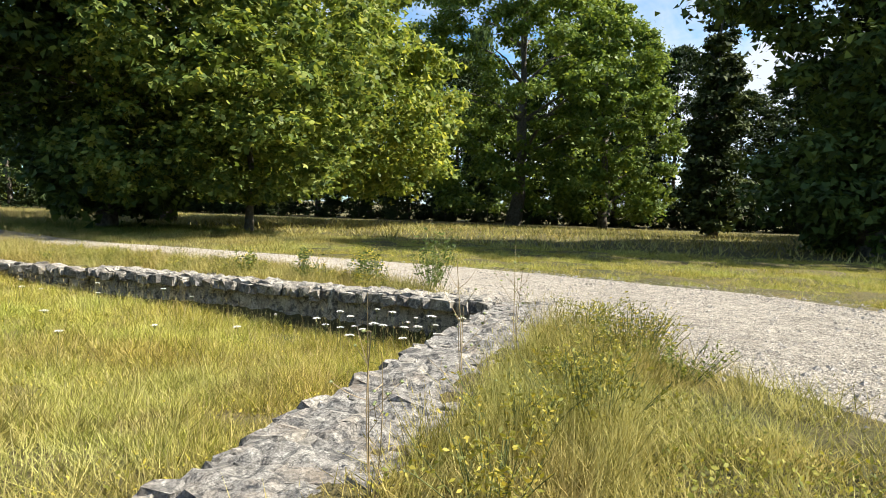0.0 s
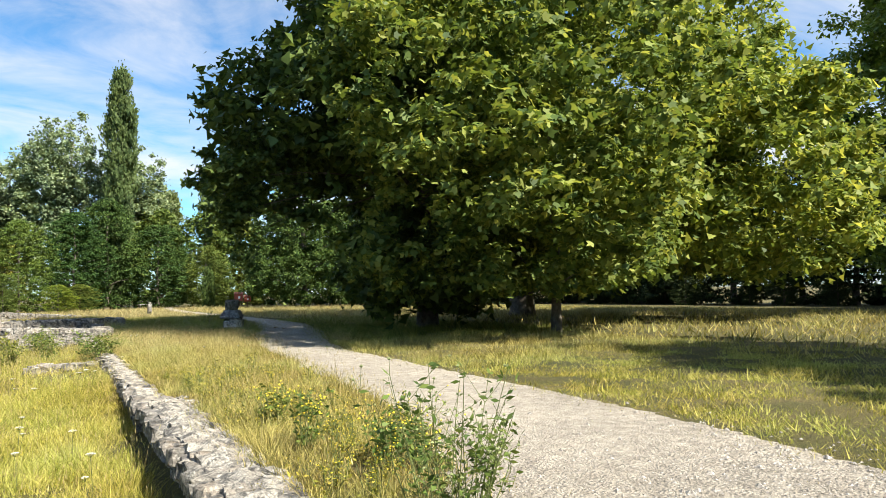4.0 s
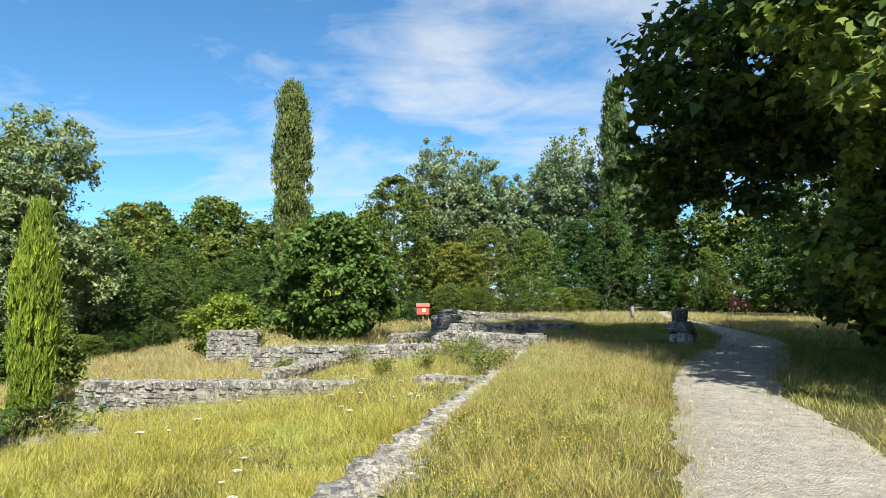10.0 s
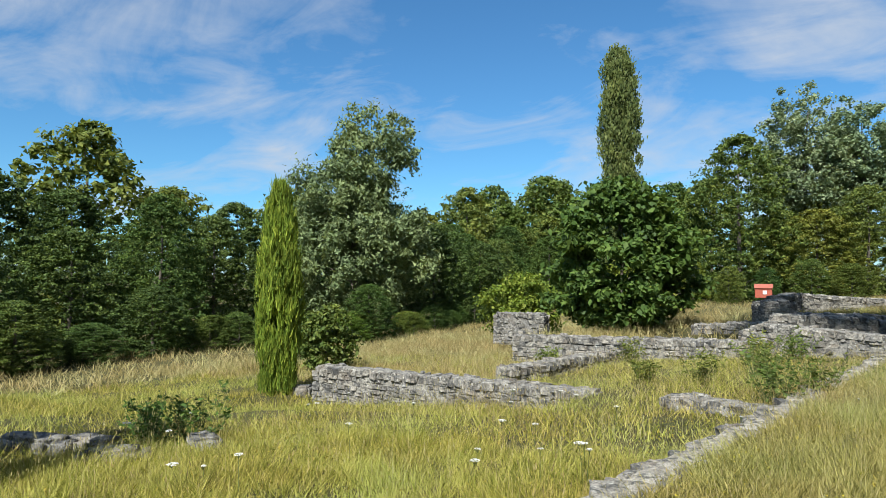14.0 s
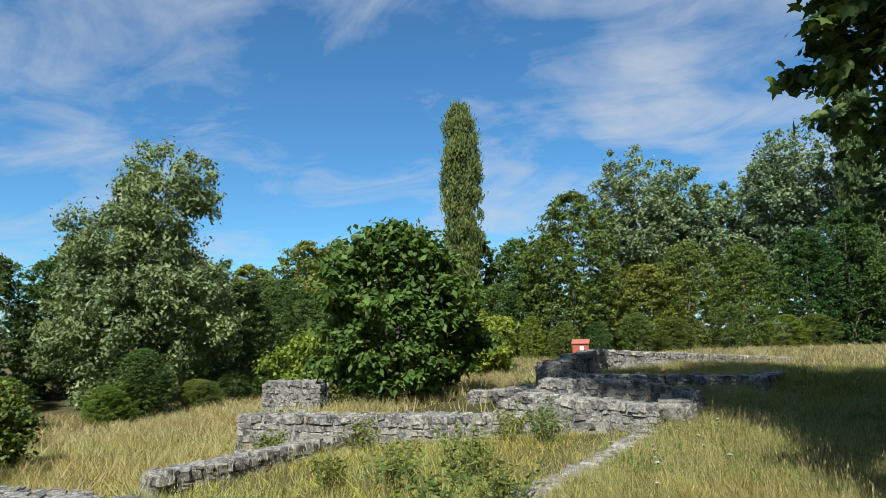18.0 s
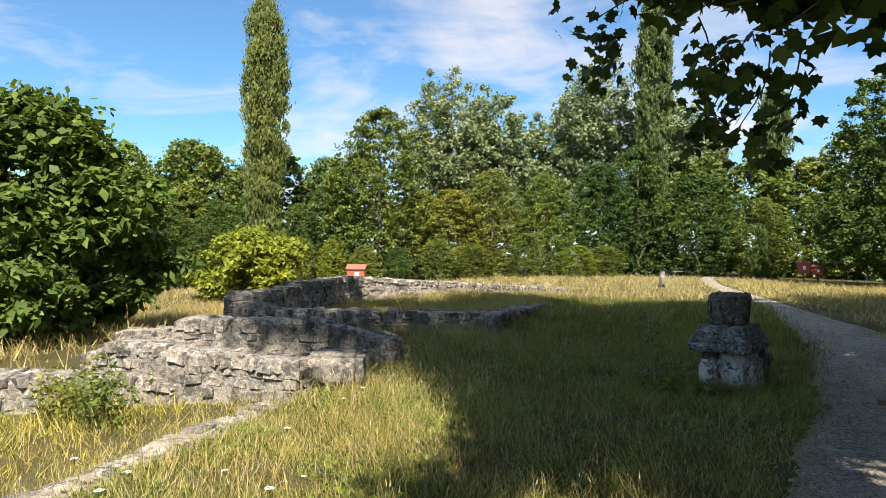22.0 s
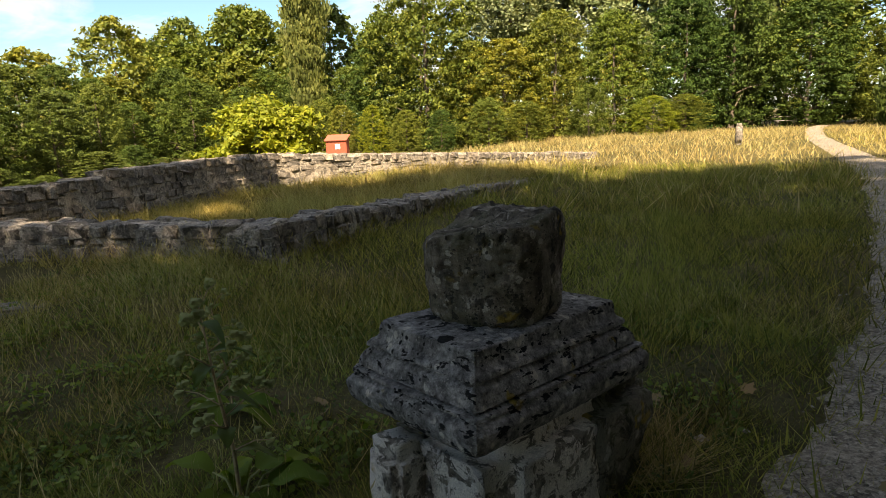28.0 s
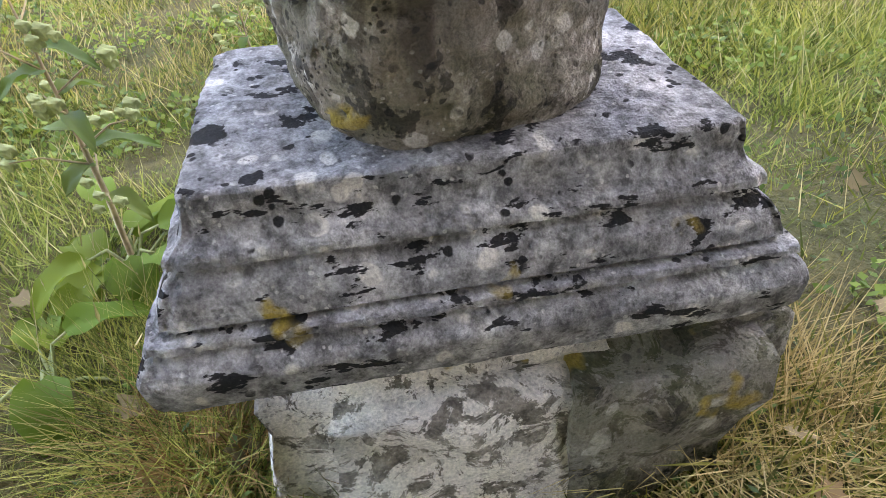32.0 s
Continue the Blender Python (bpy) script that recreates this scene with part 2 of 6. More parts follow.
def bark_material():
    n = Nodes("bark", 0.9)
    co = n.where()
    f = n.noise(6.0, 6.0, 0.65, co)
    n.colour(n.ramp(f, [(0.3, (0.05, 0.04, 0.03)), (0.5, (0.12, 0.1, 0.08)), (0.7, (0.2, 0.18, 0.14))]))
    n.bump(f, 0.8, 0.04)
    return n.m


BARK = bark_material()


def grass_material(name, a, b, c, scale=0.5):
    n = Nodes(name, 0.75)
    wp = n.world_place()
    big, mid = n.noise(scale, 3.0, 0.6, wp), n.noise(scale * 4.5, 3.0, 0.6, wp)
    mixed = n.math("ADD", n.math("MULTIPLY", island(n), 0.8), n.math("MULTIPLY", n.math("SUBTRACT", n.math("ADD", mid, big), 0.71), 0.95))
    r = n.ramp(mixed, [(0.05, a), (0.5, b), (0.95, c)])
    shift = n.ramp(big, [(0.35, (1.05, 0.98, 0.9)), (0.65, (0.85, 1.0, 0.9))])
    col = n.mix(1.0, r, shift, "MULTIPLY")
    thatch = n.ramp(n.noise(1.5, 4.0, 0.65, wp, 0.6), [(0.54, 0.0), (0.7, 0.5)])
    col = n.mix(thatch, col, n.mix(island(n), (0.09, 0.06, 0.025), (0.42, 0.3, 0.14)))
    n.colour(col)
    tr = n.node("ShaderNodeBsdfTranslucent")
    n.link(col, tr.inputs[0])
    mx = n.node("ShaderNodeMixShader", Fac=0.35)
    n.link(n.p.outputs[0], mx.inputs[1]).link(tr.outputs[0], mx.inputs[2]).link(mx.outputs[0], n.out.inputs[0])
    return n.m


GRASS_FRESH = grass_material("fresh_grass", (0.07, 0.09, 0.012), (0.29, 0.285, 0.04), (0.6, 0.51, 0.15))
GRASS_DRY = grass_material("dry_grass", (0.055, 0.062, 0.012), (0.245, 0.212, 0.048), (0.56, 0.46, 0.175))
GRASS_STRAW = grass_material("straw_grass", (0.12, 0.1, 0.035), (0.34, 0.27, 0.105), (0.58, 0.47, 0.24))
# grass under the trees: part of the shade's depth is put into its colour
GRASS_SHADE_DARK = grass_material("shade_darkened_grass", (0.016, 0.024, 0.004), (0.11, 0.142, 0.02), (0.41, 0.375, 0.095))

GRASS_RUST = grass_material("rusty_straw", (0.06, 0.035, 0.012), (0.24, 0.125, 0.045), (0.44, 0.27, 0.11))
GRASS_TURF = grass_material("short_turf", (0.022, 0.034, 0.007), (0.115, 0.165, 0.028), (0.34, 0.36, 0.1))


def ground_material():
    n = Nodes("meadow_soil", 0.95)
    wp = n.world_place()
    a, b, fine = n.noise(0.18, 4.0, 0.6, wp), n.noise(1.7, 5.0, 0.65, wp), n.noise(22.0, 5.0, 0.7, wp)
    base = n.ramp(a, [(0.32, (0.06, 0.06, 0.02)), (0.5, (0.1, 0.088, 0.032)), (0.7, (0.16, 0.13, 0.058))])
    spot = n.ramp(b, [(0.35, (0.75, 0.85, 0.7)), (0.65, (1.2, 1.1, 1.1))])
    grain = n.ramp(fine, [(0.3, 0.45), (0.7, 1.3)])
    n.colour(n.mix(1.0, n.mix(1.0, base, spot, "MULTIPLY"), grain, "MULTIPLY"))
    n.bump(fine, 0.9, 0.05)
    return n.m


def gravel_material():
    """Coarse broken gravel where the path is wide, trodden pale dust further along it."""
    n = Nodes("pale_gravel", 0.95)
    wp = n.world_place()
    sep = n.node("ShaderNodeSeparateXYZ")
    n.link(wp, sep.inputs[0])
    worn = n.ramp(n.math("ADD", n.math("MULTIPLY", sep.outputs["Y"], 0.16), n.noise(0.9, 3.0, 0.6, wp)), [(0.55, 0.0), (1.15, 1.0)])
    under = n.ramp(n.math("ADD", n.math("MULTIPLY", sep.outputs["Y"], 0.03), n.math("MULTIPLY", n.noise(0.9, 3.0, 0.6, wp), 0.2)), [(0.52, 1.0), (0.72, 0.12)])
    worn = n.math("MULTIPLY", worn, under)
    big, mid = n.noise(0.6, 4.0, 0.6, wp), n.noise(7.0, 6.0, 0.7, wp)
    cell = n.voronoi(55.0, wp, out="Color")
    stone = n.ramp(cell, [(0.1, (0.095, 0.083, 0.066)), (0.5, (0.278, 0.249, 0.205)), (0.9, (0.51, 0.47, 0.4))])
    dust = n.ramp(mid, [(0.3, (0.27, 0.234, 0.188)), (0.62, (0.505, 0.452, 0.372))])
    c = n.mix(n.math("MULTIPLY", n.ramp(n.noise(3.0, 5.0, 0.7, wp), [(0.4, 0.3), (0.6, 1.0)]), n.math("SUBTRACT", 1.0, n.math("MULTIPLY", worn, 0.65))), dust, stone)
    clump = n.math("ADD", n.math("MULTIPLY", n.noise(17.0, 5.0, 0.7, wp, 0.8), 0.45), n.math("MULTIPLY", n.noise(46.0, 5.0, 0.75, wp, 0.8), 0.55))
    clod = n.ramp(clump, [(0.4, 0.32), (0.53, 1.2)])
    c = n.mix(n.math("SUBTRACT", 1.0, n.math("MULTIPLY", worn, 0.8)), c, n.mix(1.0, c, clod, "MULTIPLY"))
    n.colour(n.mix(1.0, c, n.ramp(big, [(0.3, 0.85), (0.7, 1.15)]), "MULTIPLY"))
    n.bump(n.math("ADD", n.voronoi(42.0, wp), n.math("MULTIPLY", clump, 2.0)), 0.9, 0.03)
    return n.m


GROUND, GRAVEL = ground_material(), gravel_material()


def stone_material(name, dark, mid, light, scale=1.0, lichen=0.5, pit=0.6):
    """Weathered limestone: grey body, pale lichen rosettes, black crust."""
    n = Nodes(name, 0.93)
    co = n.world_place()
    big, fine = n.noise(5.0 * scale, 6.0, 0.65, co), n.noise(38.0 * scale, 6.0, 0.7, co)
    body = n.ramp(big, [(0.28, dark), (0.5, mid), (0.72, light)])
    tone = n.ramp(per_object(n), [(0.0, (0.72, 0.72, 0.74)), (0.5, (1.0, 0.98, 0.94)), (1.0, (1.25, 1.2, 1.12))])
    body = n.mix(1.0, body, tone, "MULTIPLY")
    pale = n.ramp(n.noise(11.0 * scale, 4.0, 0.6, co, 0.4), [(0.58, 0.0), (0.64, 1.0)])
    body = n.mix(n.math("MULTIPLY", pale, lichen), body, (0.46, 0.445, 0.4))
    crust = n.ramp(n.noise(6.5 * scale, 6.0, 0.72, co, 0.8), [(0.5, 0.0), (0.58, 1.0)])
    body = n.mix(n.ramp(n.noise(2.2 * scale, 4.0, 0.6, co), [(0.5, 0.0), (0.68, 0.45)]), body, (0.17, 0.125, 0.085))
    body = n.mix(n.math("MULTIPLY", crust, 0.8), body, (0.055, 0.055, 0.055))
    n.colour(n.mix(1.0, body, n.ramp(fine, [(0.36, 0.5), (0.64, 1.4)]), "MULTIPLY"))
    n.bump(n.math("ADD", n.math("MULTIPLY", big, 0.6), n.math("MULTIPLY", fine, pit)), 0.9, 0.03)
    return n.m


STONE = stone_material("rubble_stone", (0.11, 0.105, 0.095), (0.235, 0.222, 0.2), (0.4, 0.38, 0.345), 1.0, 0.65)
MORTAR = stone_material("lime_mortar", (0.15, 0.14, 0.124), (0.31, 0.293, 0.262), (0.46, 0.44, 0.395), 1.6, 0.5)


# ---------------------------------------------------------------- building helpers
def mesh_object(name, verts, faces, material, parent=None, label="", smooth=False):
    me = bpy.data.meshes.new(name)
    me.from_pydata([tuple(v) for v in verts], [], [tuple(f) for f in faces])
    me.materials.append(material)
    if smooth:
        me.polygons.foreach_set("use_smooth", [True] * len(me.polygons))
    ob = new(name, me)
    if parent is not None:
        ob.parent = parent
    if label:
        ob["label"] = label
    return ob


def quads_object(name, verts, material, parent=None, label="", corners=4, smooth=False):
    """One mesh of separate faces with the given number of corners, from an array of vertices in order."""
    verts = np.asarray(verts, np.float32).reshape(-1, 3)
    nf = len(verts) // corners
    me = bpy.data.meshes.new(name)
    me.vertices.add(len(verts))
    me.vertices.foreach_set("co", verts.ravel())
    me.loops.add(len(verts))
    me.loops.foreach_set("vertex_index", np.arange(len(verts), dtype=np.int32))
    me.polygons.add(nf)
    me.polygons.foreach_set("loop_start", np.arange(nf, dtype=np.int32) * corners)
    me.update(calc_edges=True)
    me.materials.append(material)
    ob = new(name, me)
    if parent is not None:
        ob.parent = parent
    if label:
        ob["label"] = label
    return ob


def part(name, bm, material, parent, label="", smooth=False):
    me = bpy.data.meshes.new(name)
    bm.to_mesh(me)
    bm.free()
    me.materials.append(material)
    if smooth:
        me.polygons.foreach_set("use_smooth", [True] * len(me.polygons))
    ob = new(name, me)
    ob.parent = parent
    if label:
        ob["label"] = label
    return ob


def step(a, b, v):
    s = np.clip((np.asarray(v, float) - a) / (b - a), 0, 1)
    return s * s * (3 - 2 * s)


# ---------------------------------------------------------------- the plan
def w1_centre(y):
    return -0.62 + 0.034 * (np.asarray(y, float) - 3.0)


def d1_line(x):
    return 23.45 - 0.18 * (-1.75 - np.asarray(x, float))


def ground_z(x, y):
    """The lie of the land: a sunken meadow inside the long wall, level ground beside the path."""
    x, y = np.asarray(x, float), np.asarray(y, float)
    inside = step(0.12, -0.12, x - w1_centre(y)) * step(1.25, 1.45, y)
    inside = inside * np.where(x > -8.6, 0.35 + 0.65 * step(0.1, -0.1, y - d1_line(x)), 1.0)
    corner = 0.18 + 0.27 * step(9, 3, y) * step(-8, -3, x)
    corner = corner + 0.22 * step(-3.2, -1.6, x) * step(13, 9, y)
    slope = 0.095 * np.clip(-1.0 - x, 0, 9) * step(5, 14, y)
    slope = slope + 0.075 * np.clip(-10.0 - x, 0, 12) * step(3, 11, y) * step(62, 44, y)
    z = -inside * (corner + slope)
    z = z - 0.24 * step(14.2, 15.6, y + 0.12 * (-6.5 - x)) * step(17.3, 16.9, y) * step(-10.6, -9.4, x) * step(-3.2, -4.2, x)
    z = z + 0.22 * step(25.0, 28.5, y) * step(-9, -3, x) * step(2.5, 0.5, x) * step(48, 38, y)
    z = z - 0.014 * np.clip(x - 12, 0, 60)
    return z


PATH_LINE = np.array([(-16, -13.5, 3.0), (-6, -7.0, 3.0), (-2.3, -3.6, 2.9), (0.3, -0.2, 2.6), (1.9, 2.6, 1.75), (2.75, 5.5, 1.25), (3.15, 9, 1.1),
                      (3.55, 13, 0.95), (4.2, 16.5, 0.95), (5.3, 20, 1.2), (6.42, 23.5, 1.22), (7.65, 28, 1.22), (8.35, 33, 0.95),
                      (8.85, 39, 0.6), (9.2, 50, 0.5), (9.6, 60, 0.5), (11, 74, 0.5), (14, 90, 0.5)])


def path_at(y):
    """The path's middle and half width, by y."""
    return np.interp(y, PATH_LINE[:, 1], PATH_LINE[:, 0]), np.interp(y, PATH_LINE[:, 1], PATH_LINE[:, 2])


def off_path(x, y):
    """Metres from the edge of the gravel; negative on it."""
    p = PATH_LINE[:, :2]
    best = np.full(np.shape(x), 1e9)
    for (a, b, h), (c, d, k) in zip(PATH_LINE[:-1], PATH_LINE[1:]):
        ux, uy = c - a, d - b
        t = np.clip(((x - a) * ux + (y - b) * uy) / (ux * ux + uy * uy), 0, 1)
        best = np.minimum(best, np.hypot(x - a - t * ux, y - b - t * uy) - (h + t * (k - h)))
    return best


def spaced(parts):
    out = []
    for a, b, s in parts:
        out += list(np.arange(a, b, s))
    return np.array(out + [parts[-1][1]], float)


def build_ground():
    xs = spaced([(-1500, -200, 200), (-200, -60, 20), (-60, -16, 2.0), (-16, 14, 0.36), (14, 60, 2.0), (60, 200, 20), (200, 1500, 200)])
    ys = spaced([(-1500, -200, 200), (-200, -40, 20), (-40, -8, 2.0), (-8, 48, 0.36), (48, 110, 2.0), (110, 200, 20), (200, 1500, 200)])
    gx, gy = np.meshgrid(xs, ys)
    z = ground_z(gx, gy)
    rng = np.random.default_rng(3)
    near = (gx > -16) & (gx < 14) & (gy > -8) & (gy < 48) & (off_path(gx, gy) > 0.1)
    z = z + near * (np.sin(gx * 2.3 + 1.3 * np.sin(gy * 1.1)) * np.sin(gy * 1.9 + gx * 0.7) * 0.025 + rng.normal(0, 0.008, gx.shape))
    nx, ny = len(xs), len(ys)
    v = np.stack([gx, gy, z], -1).reshape(-1, 3)
    i = np.arange(ny - 1)[:, None] * nx + np.arange(nx - 1)[None]
    f = np.stack([i, i + 1, i + nx + 1, i + nx], -1).reshape(-1, 4)
    ob = mesh_object("ground", v.tolist(), f.tolist(), GROUND, smooth=True)
    return tagged(ob, "dry summer meadow ground under uncut grass", "ground", kind="structure")


def build_path():
    rng = np.random.default_rng(5)
    ts = np.arange(0, len(PATH_LINE) - 1, 0.02)
    c = np.stack([np.interp(ts, range(len(PATH_LINE)), PATH_LINE[:, k]) for k in range(3)], 1)
    k = np.ones(25) / 25
    for col in range(2):
        pad = np.r_[np.full(12, c[0, col]), c[:, col], np.full(12, c[-1, col])]
        c[:, col] = np.convolve(pad, k, "valid")
    d = np.gradient(c[:, :2], axis=0)
    nrm = np.stack([d[:, 1], -d[:, 0]], 1) / np.linalg.norm(d, axis=1)[:, None]
    n_across = 15
    verts, faces = [], []
    wob = [np.convolve(rng.normal(0, 1, len(c) + 20), np.hanning(21) / 10, "valid")[: len(c)] * 0.15 + rng.normal(0, 0.03, len(c)) for _ in range(2)]
    for i in range(len(c)):
        for j in range(n_across):
            s = -1 + 2 * j / (n_across - 1)
            h = c[i, 2] + (wob[0][i] if s < 0 else wob[1][i]) * min(1.0, c[i, 2])
            x, y = c[i, :2] + nrm[i] * s * h
            verts.append((x, y, float(ground_z(x, y)) + 0.022 * (1 - s ** 4) + 0.004 - 0.03 * (abs(s) > 0.99)))
    for i in range(len(c) - 1):
        for j in range(n_across - 1):
            a = i * n_across + j
            faces.append((a, a + 1, a + n_across + 1, a + n_across))
    ob = mesh_object("path", verts, faces, GRAVEL, smooth=True)
    return tagged(ob, "pale gravel footpath winding through the meadow", "path", kind="structure")


build_ground()
build_path()


# ---------------------------------------------------------------- walls of rubble stone
def rough(p, amount, scale):
    return amount * noise.noise(Vector(p) * scale)


def stone_mesh(seed):
    """One rough block of unit size: a bevelled, dented box."""
    rng = np.random.default_rng(seed)
    bm = bmesh.new()
    bmesh.ops.create_cube(bm, size=1.0)
    bmesh.ops.bevel(bm, geom=list(bm.edges), offset=0.11, segments=1, affect="EDGES")
    for v in bm.verts:
        v.co += Vector(rng.normal(0, 0.07, 3))
    me = bpy.data.meshes.new("stone")
    bm.to_mesh(me)
    bm.free()
    me.materials.append(STONE)
    return me


STONES = [stone_mesh(40 + i) for i in range(10)]


def lay_stone(parent, rng, at, along, size, tilt=0.06):
    ob = new("stone", STONES[int(rng.integers(len(STONES)))])
    ob.parent = parent
    ob.location = at
    ob.rotation_euler = (rng.normal(0, tilt), rng.normal(0, tilt), along + rng.normal(0, tilt))
    ob.scale = size
    return ob


def rubble_wall(name, a, b, width, base, top, label, seed, faces=("left", "right"), ends=(), cap=True, course=0.13, length=0.24, wave=0.03, bed=0.028, inset=0.095, flag=1.0, fill=0.0):
    """A wall from a to b: a mortar core with rough stones set proud of its faces and laid along its top.
    base and top are functions of the distance along, or numbers."""
    rng = np.random.default_rng(seed)
    a, b = np.array(a, float), np.array(b, float)
    run = float(np.linalg.norm(b - a))
    u = (b - a) / run
    nrm = np.array([-u[1], u[0]])
    ang = math.atan2(u[1], u[0])
    fb = base if callable(base) else (lambda s: base)
    ft = top if callable(top) else (lambda s: top)
    n = max(3, int(run / (0.07 if fill else 0.22)))
    across = [-w * 0.01 for w in range(-96, 97, 12)][::-1] if fill else [-0.75, 0.0, 0.75]
    verts, fcs = [], []
    for i in range(n + 1):
        s = run * i / n
        w = width / 2 - bed + rng.normal(0, 0.012)
        zt = ft(s) - 0.002 + rng.normal(0, 0.014)
        for k, z in [(-w, fb(s)), (-w, zt - 0.06)] + [(w * q, zt + fill + 0.02 * (1 - abs(q))) for q in across] + [(w, zt - 0.06), (w, fb(s))]:
            p = a + u * s + nrm * k
            lump = rough((p[0], p[1], 1.0), 0.045, 5.0) + rough((p[0], p[1], 2.0), 0.03, 14.0) if fill and z > fb(s) else 0.0
            verts.append((p[0], p[1], z + lump))
    m = len(across) + 4
    for i in range(n):
        for j in range(m - 1):
            q = i * m + j
            fcs.append((q, q + 1, q + m + 1, q + m))
    fcs.append(tuple(range(m)))
    fcs.append(tuple(n * m + j for j in reversed(range(m))))
    root = mesh_object(name, verts, fcs, MORTAR)
    tagged(root, label, "stone wall", kind="structure")

    def face(side):
        sgn = 1.0 if side == "left" else -1.0
        z_lo = min(fb(s) for s in np.linspace(0, run, 9))
        z_hi = max(ft(s) for s in np.linspace(0, run, 9))
        z = z_lo + 0.05
        while z < z_hi:
            hgt = course * rng.uniform(0.75, 1.25)
            s = rng.uniform(-0.05, 0.1)
            while s < run - 0.05:
                ln = length * rng.uniform(0.55, 1.35)
                mid = min(s + ln / 2, run - 0.04)
                zc = z + hgt / 2
                if fb(mid) - 0.08 < zc < ft(mid) - hgt * 0.55:
                    p = a + u * mid + nrm * sgn * (width / 2 - inset + rng.normal(0, 0.018))
                    lay_stone(root, rng, (p[0], p[1], zc), ang, (ln * rng.uniform(0.85, 1.0), 0.17, hgt * rng.uniform(0.75, 0.98)), 0.04)
                s += ln
            z += hgt

    for side in faces:
        face(side)
    for e in ends:
        s = 0.02 if e == "start" else run - 0.02
        z = fb(s) + 0.08
        while z < ft(s) - 0.08:
            k = -width / 2
            while k < width / 2 - 0.05:
                ln = length * rng.uniform(0.6, 1.2)
                mid = min(k + ln / 2, width / 2 - 0.08)
                p = a + u * s + nrm * mid
                lay_stone(root, rng, (p[0], p[1], z), ang + math.pi / 2, (ln * 0.95, 0.18, course * 0.95), 0.04)
                k += ln
            z += course
    if cap:
        s = 0.0
        while s < run:
            ln = length * rng.uniform(0.45, 1.15) * flag
            k = -width / 2
            while k < width / 2 - 0.06:
                wd = rng.uniform(0.1, 0.3) * flag
                wd = min(wd, width / 2 - k + 0.03)
                mid = min(s + ln / 2 + rng.normal(0, 0.03), run - 0.05)
                p = a + u * mid + nrm * (k + wd / 2)
                lay_stone(root, rng, (p[0], p[1], ft(mid) - 0.07 + rng.normal(0, wave * 0.6)), ang + rng.normal(0, 0.35), (ln * rng.uniform(0.8, 1.15), wd * rng.uniform(0.9, 1.2), 0.15), 0.08)
                k += wd
            s += ln
    return root


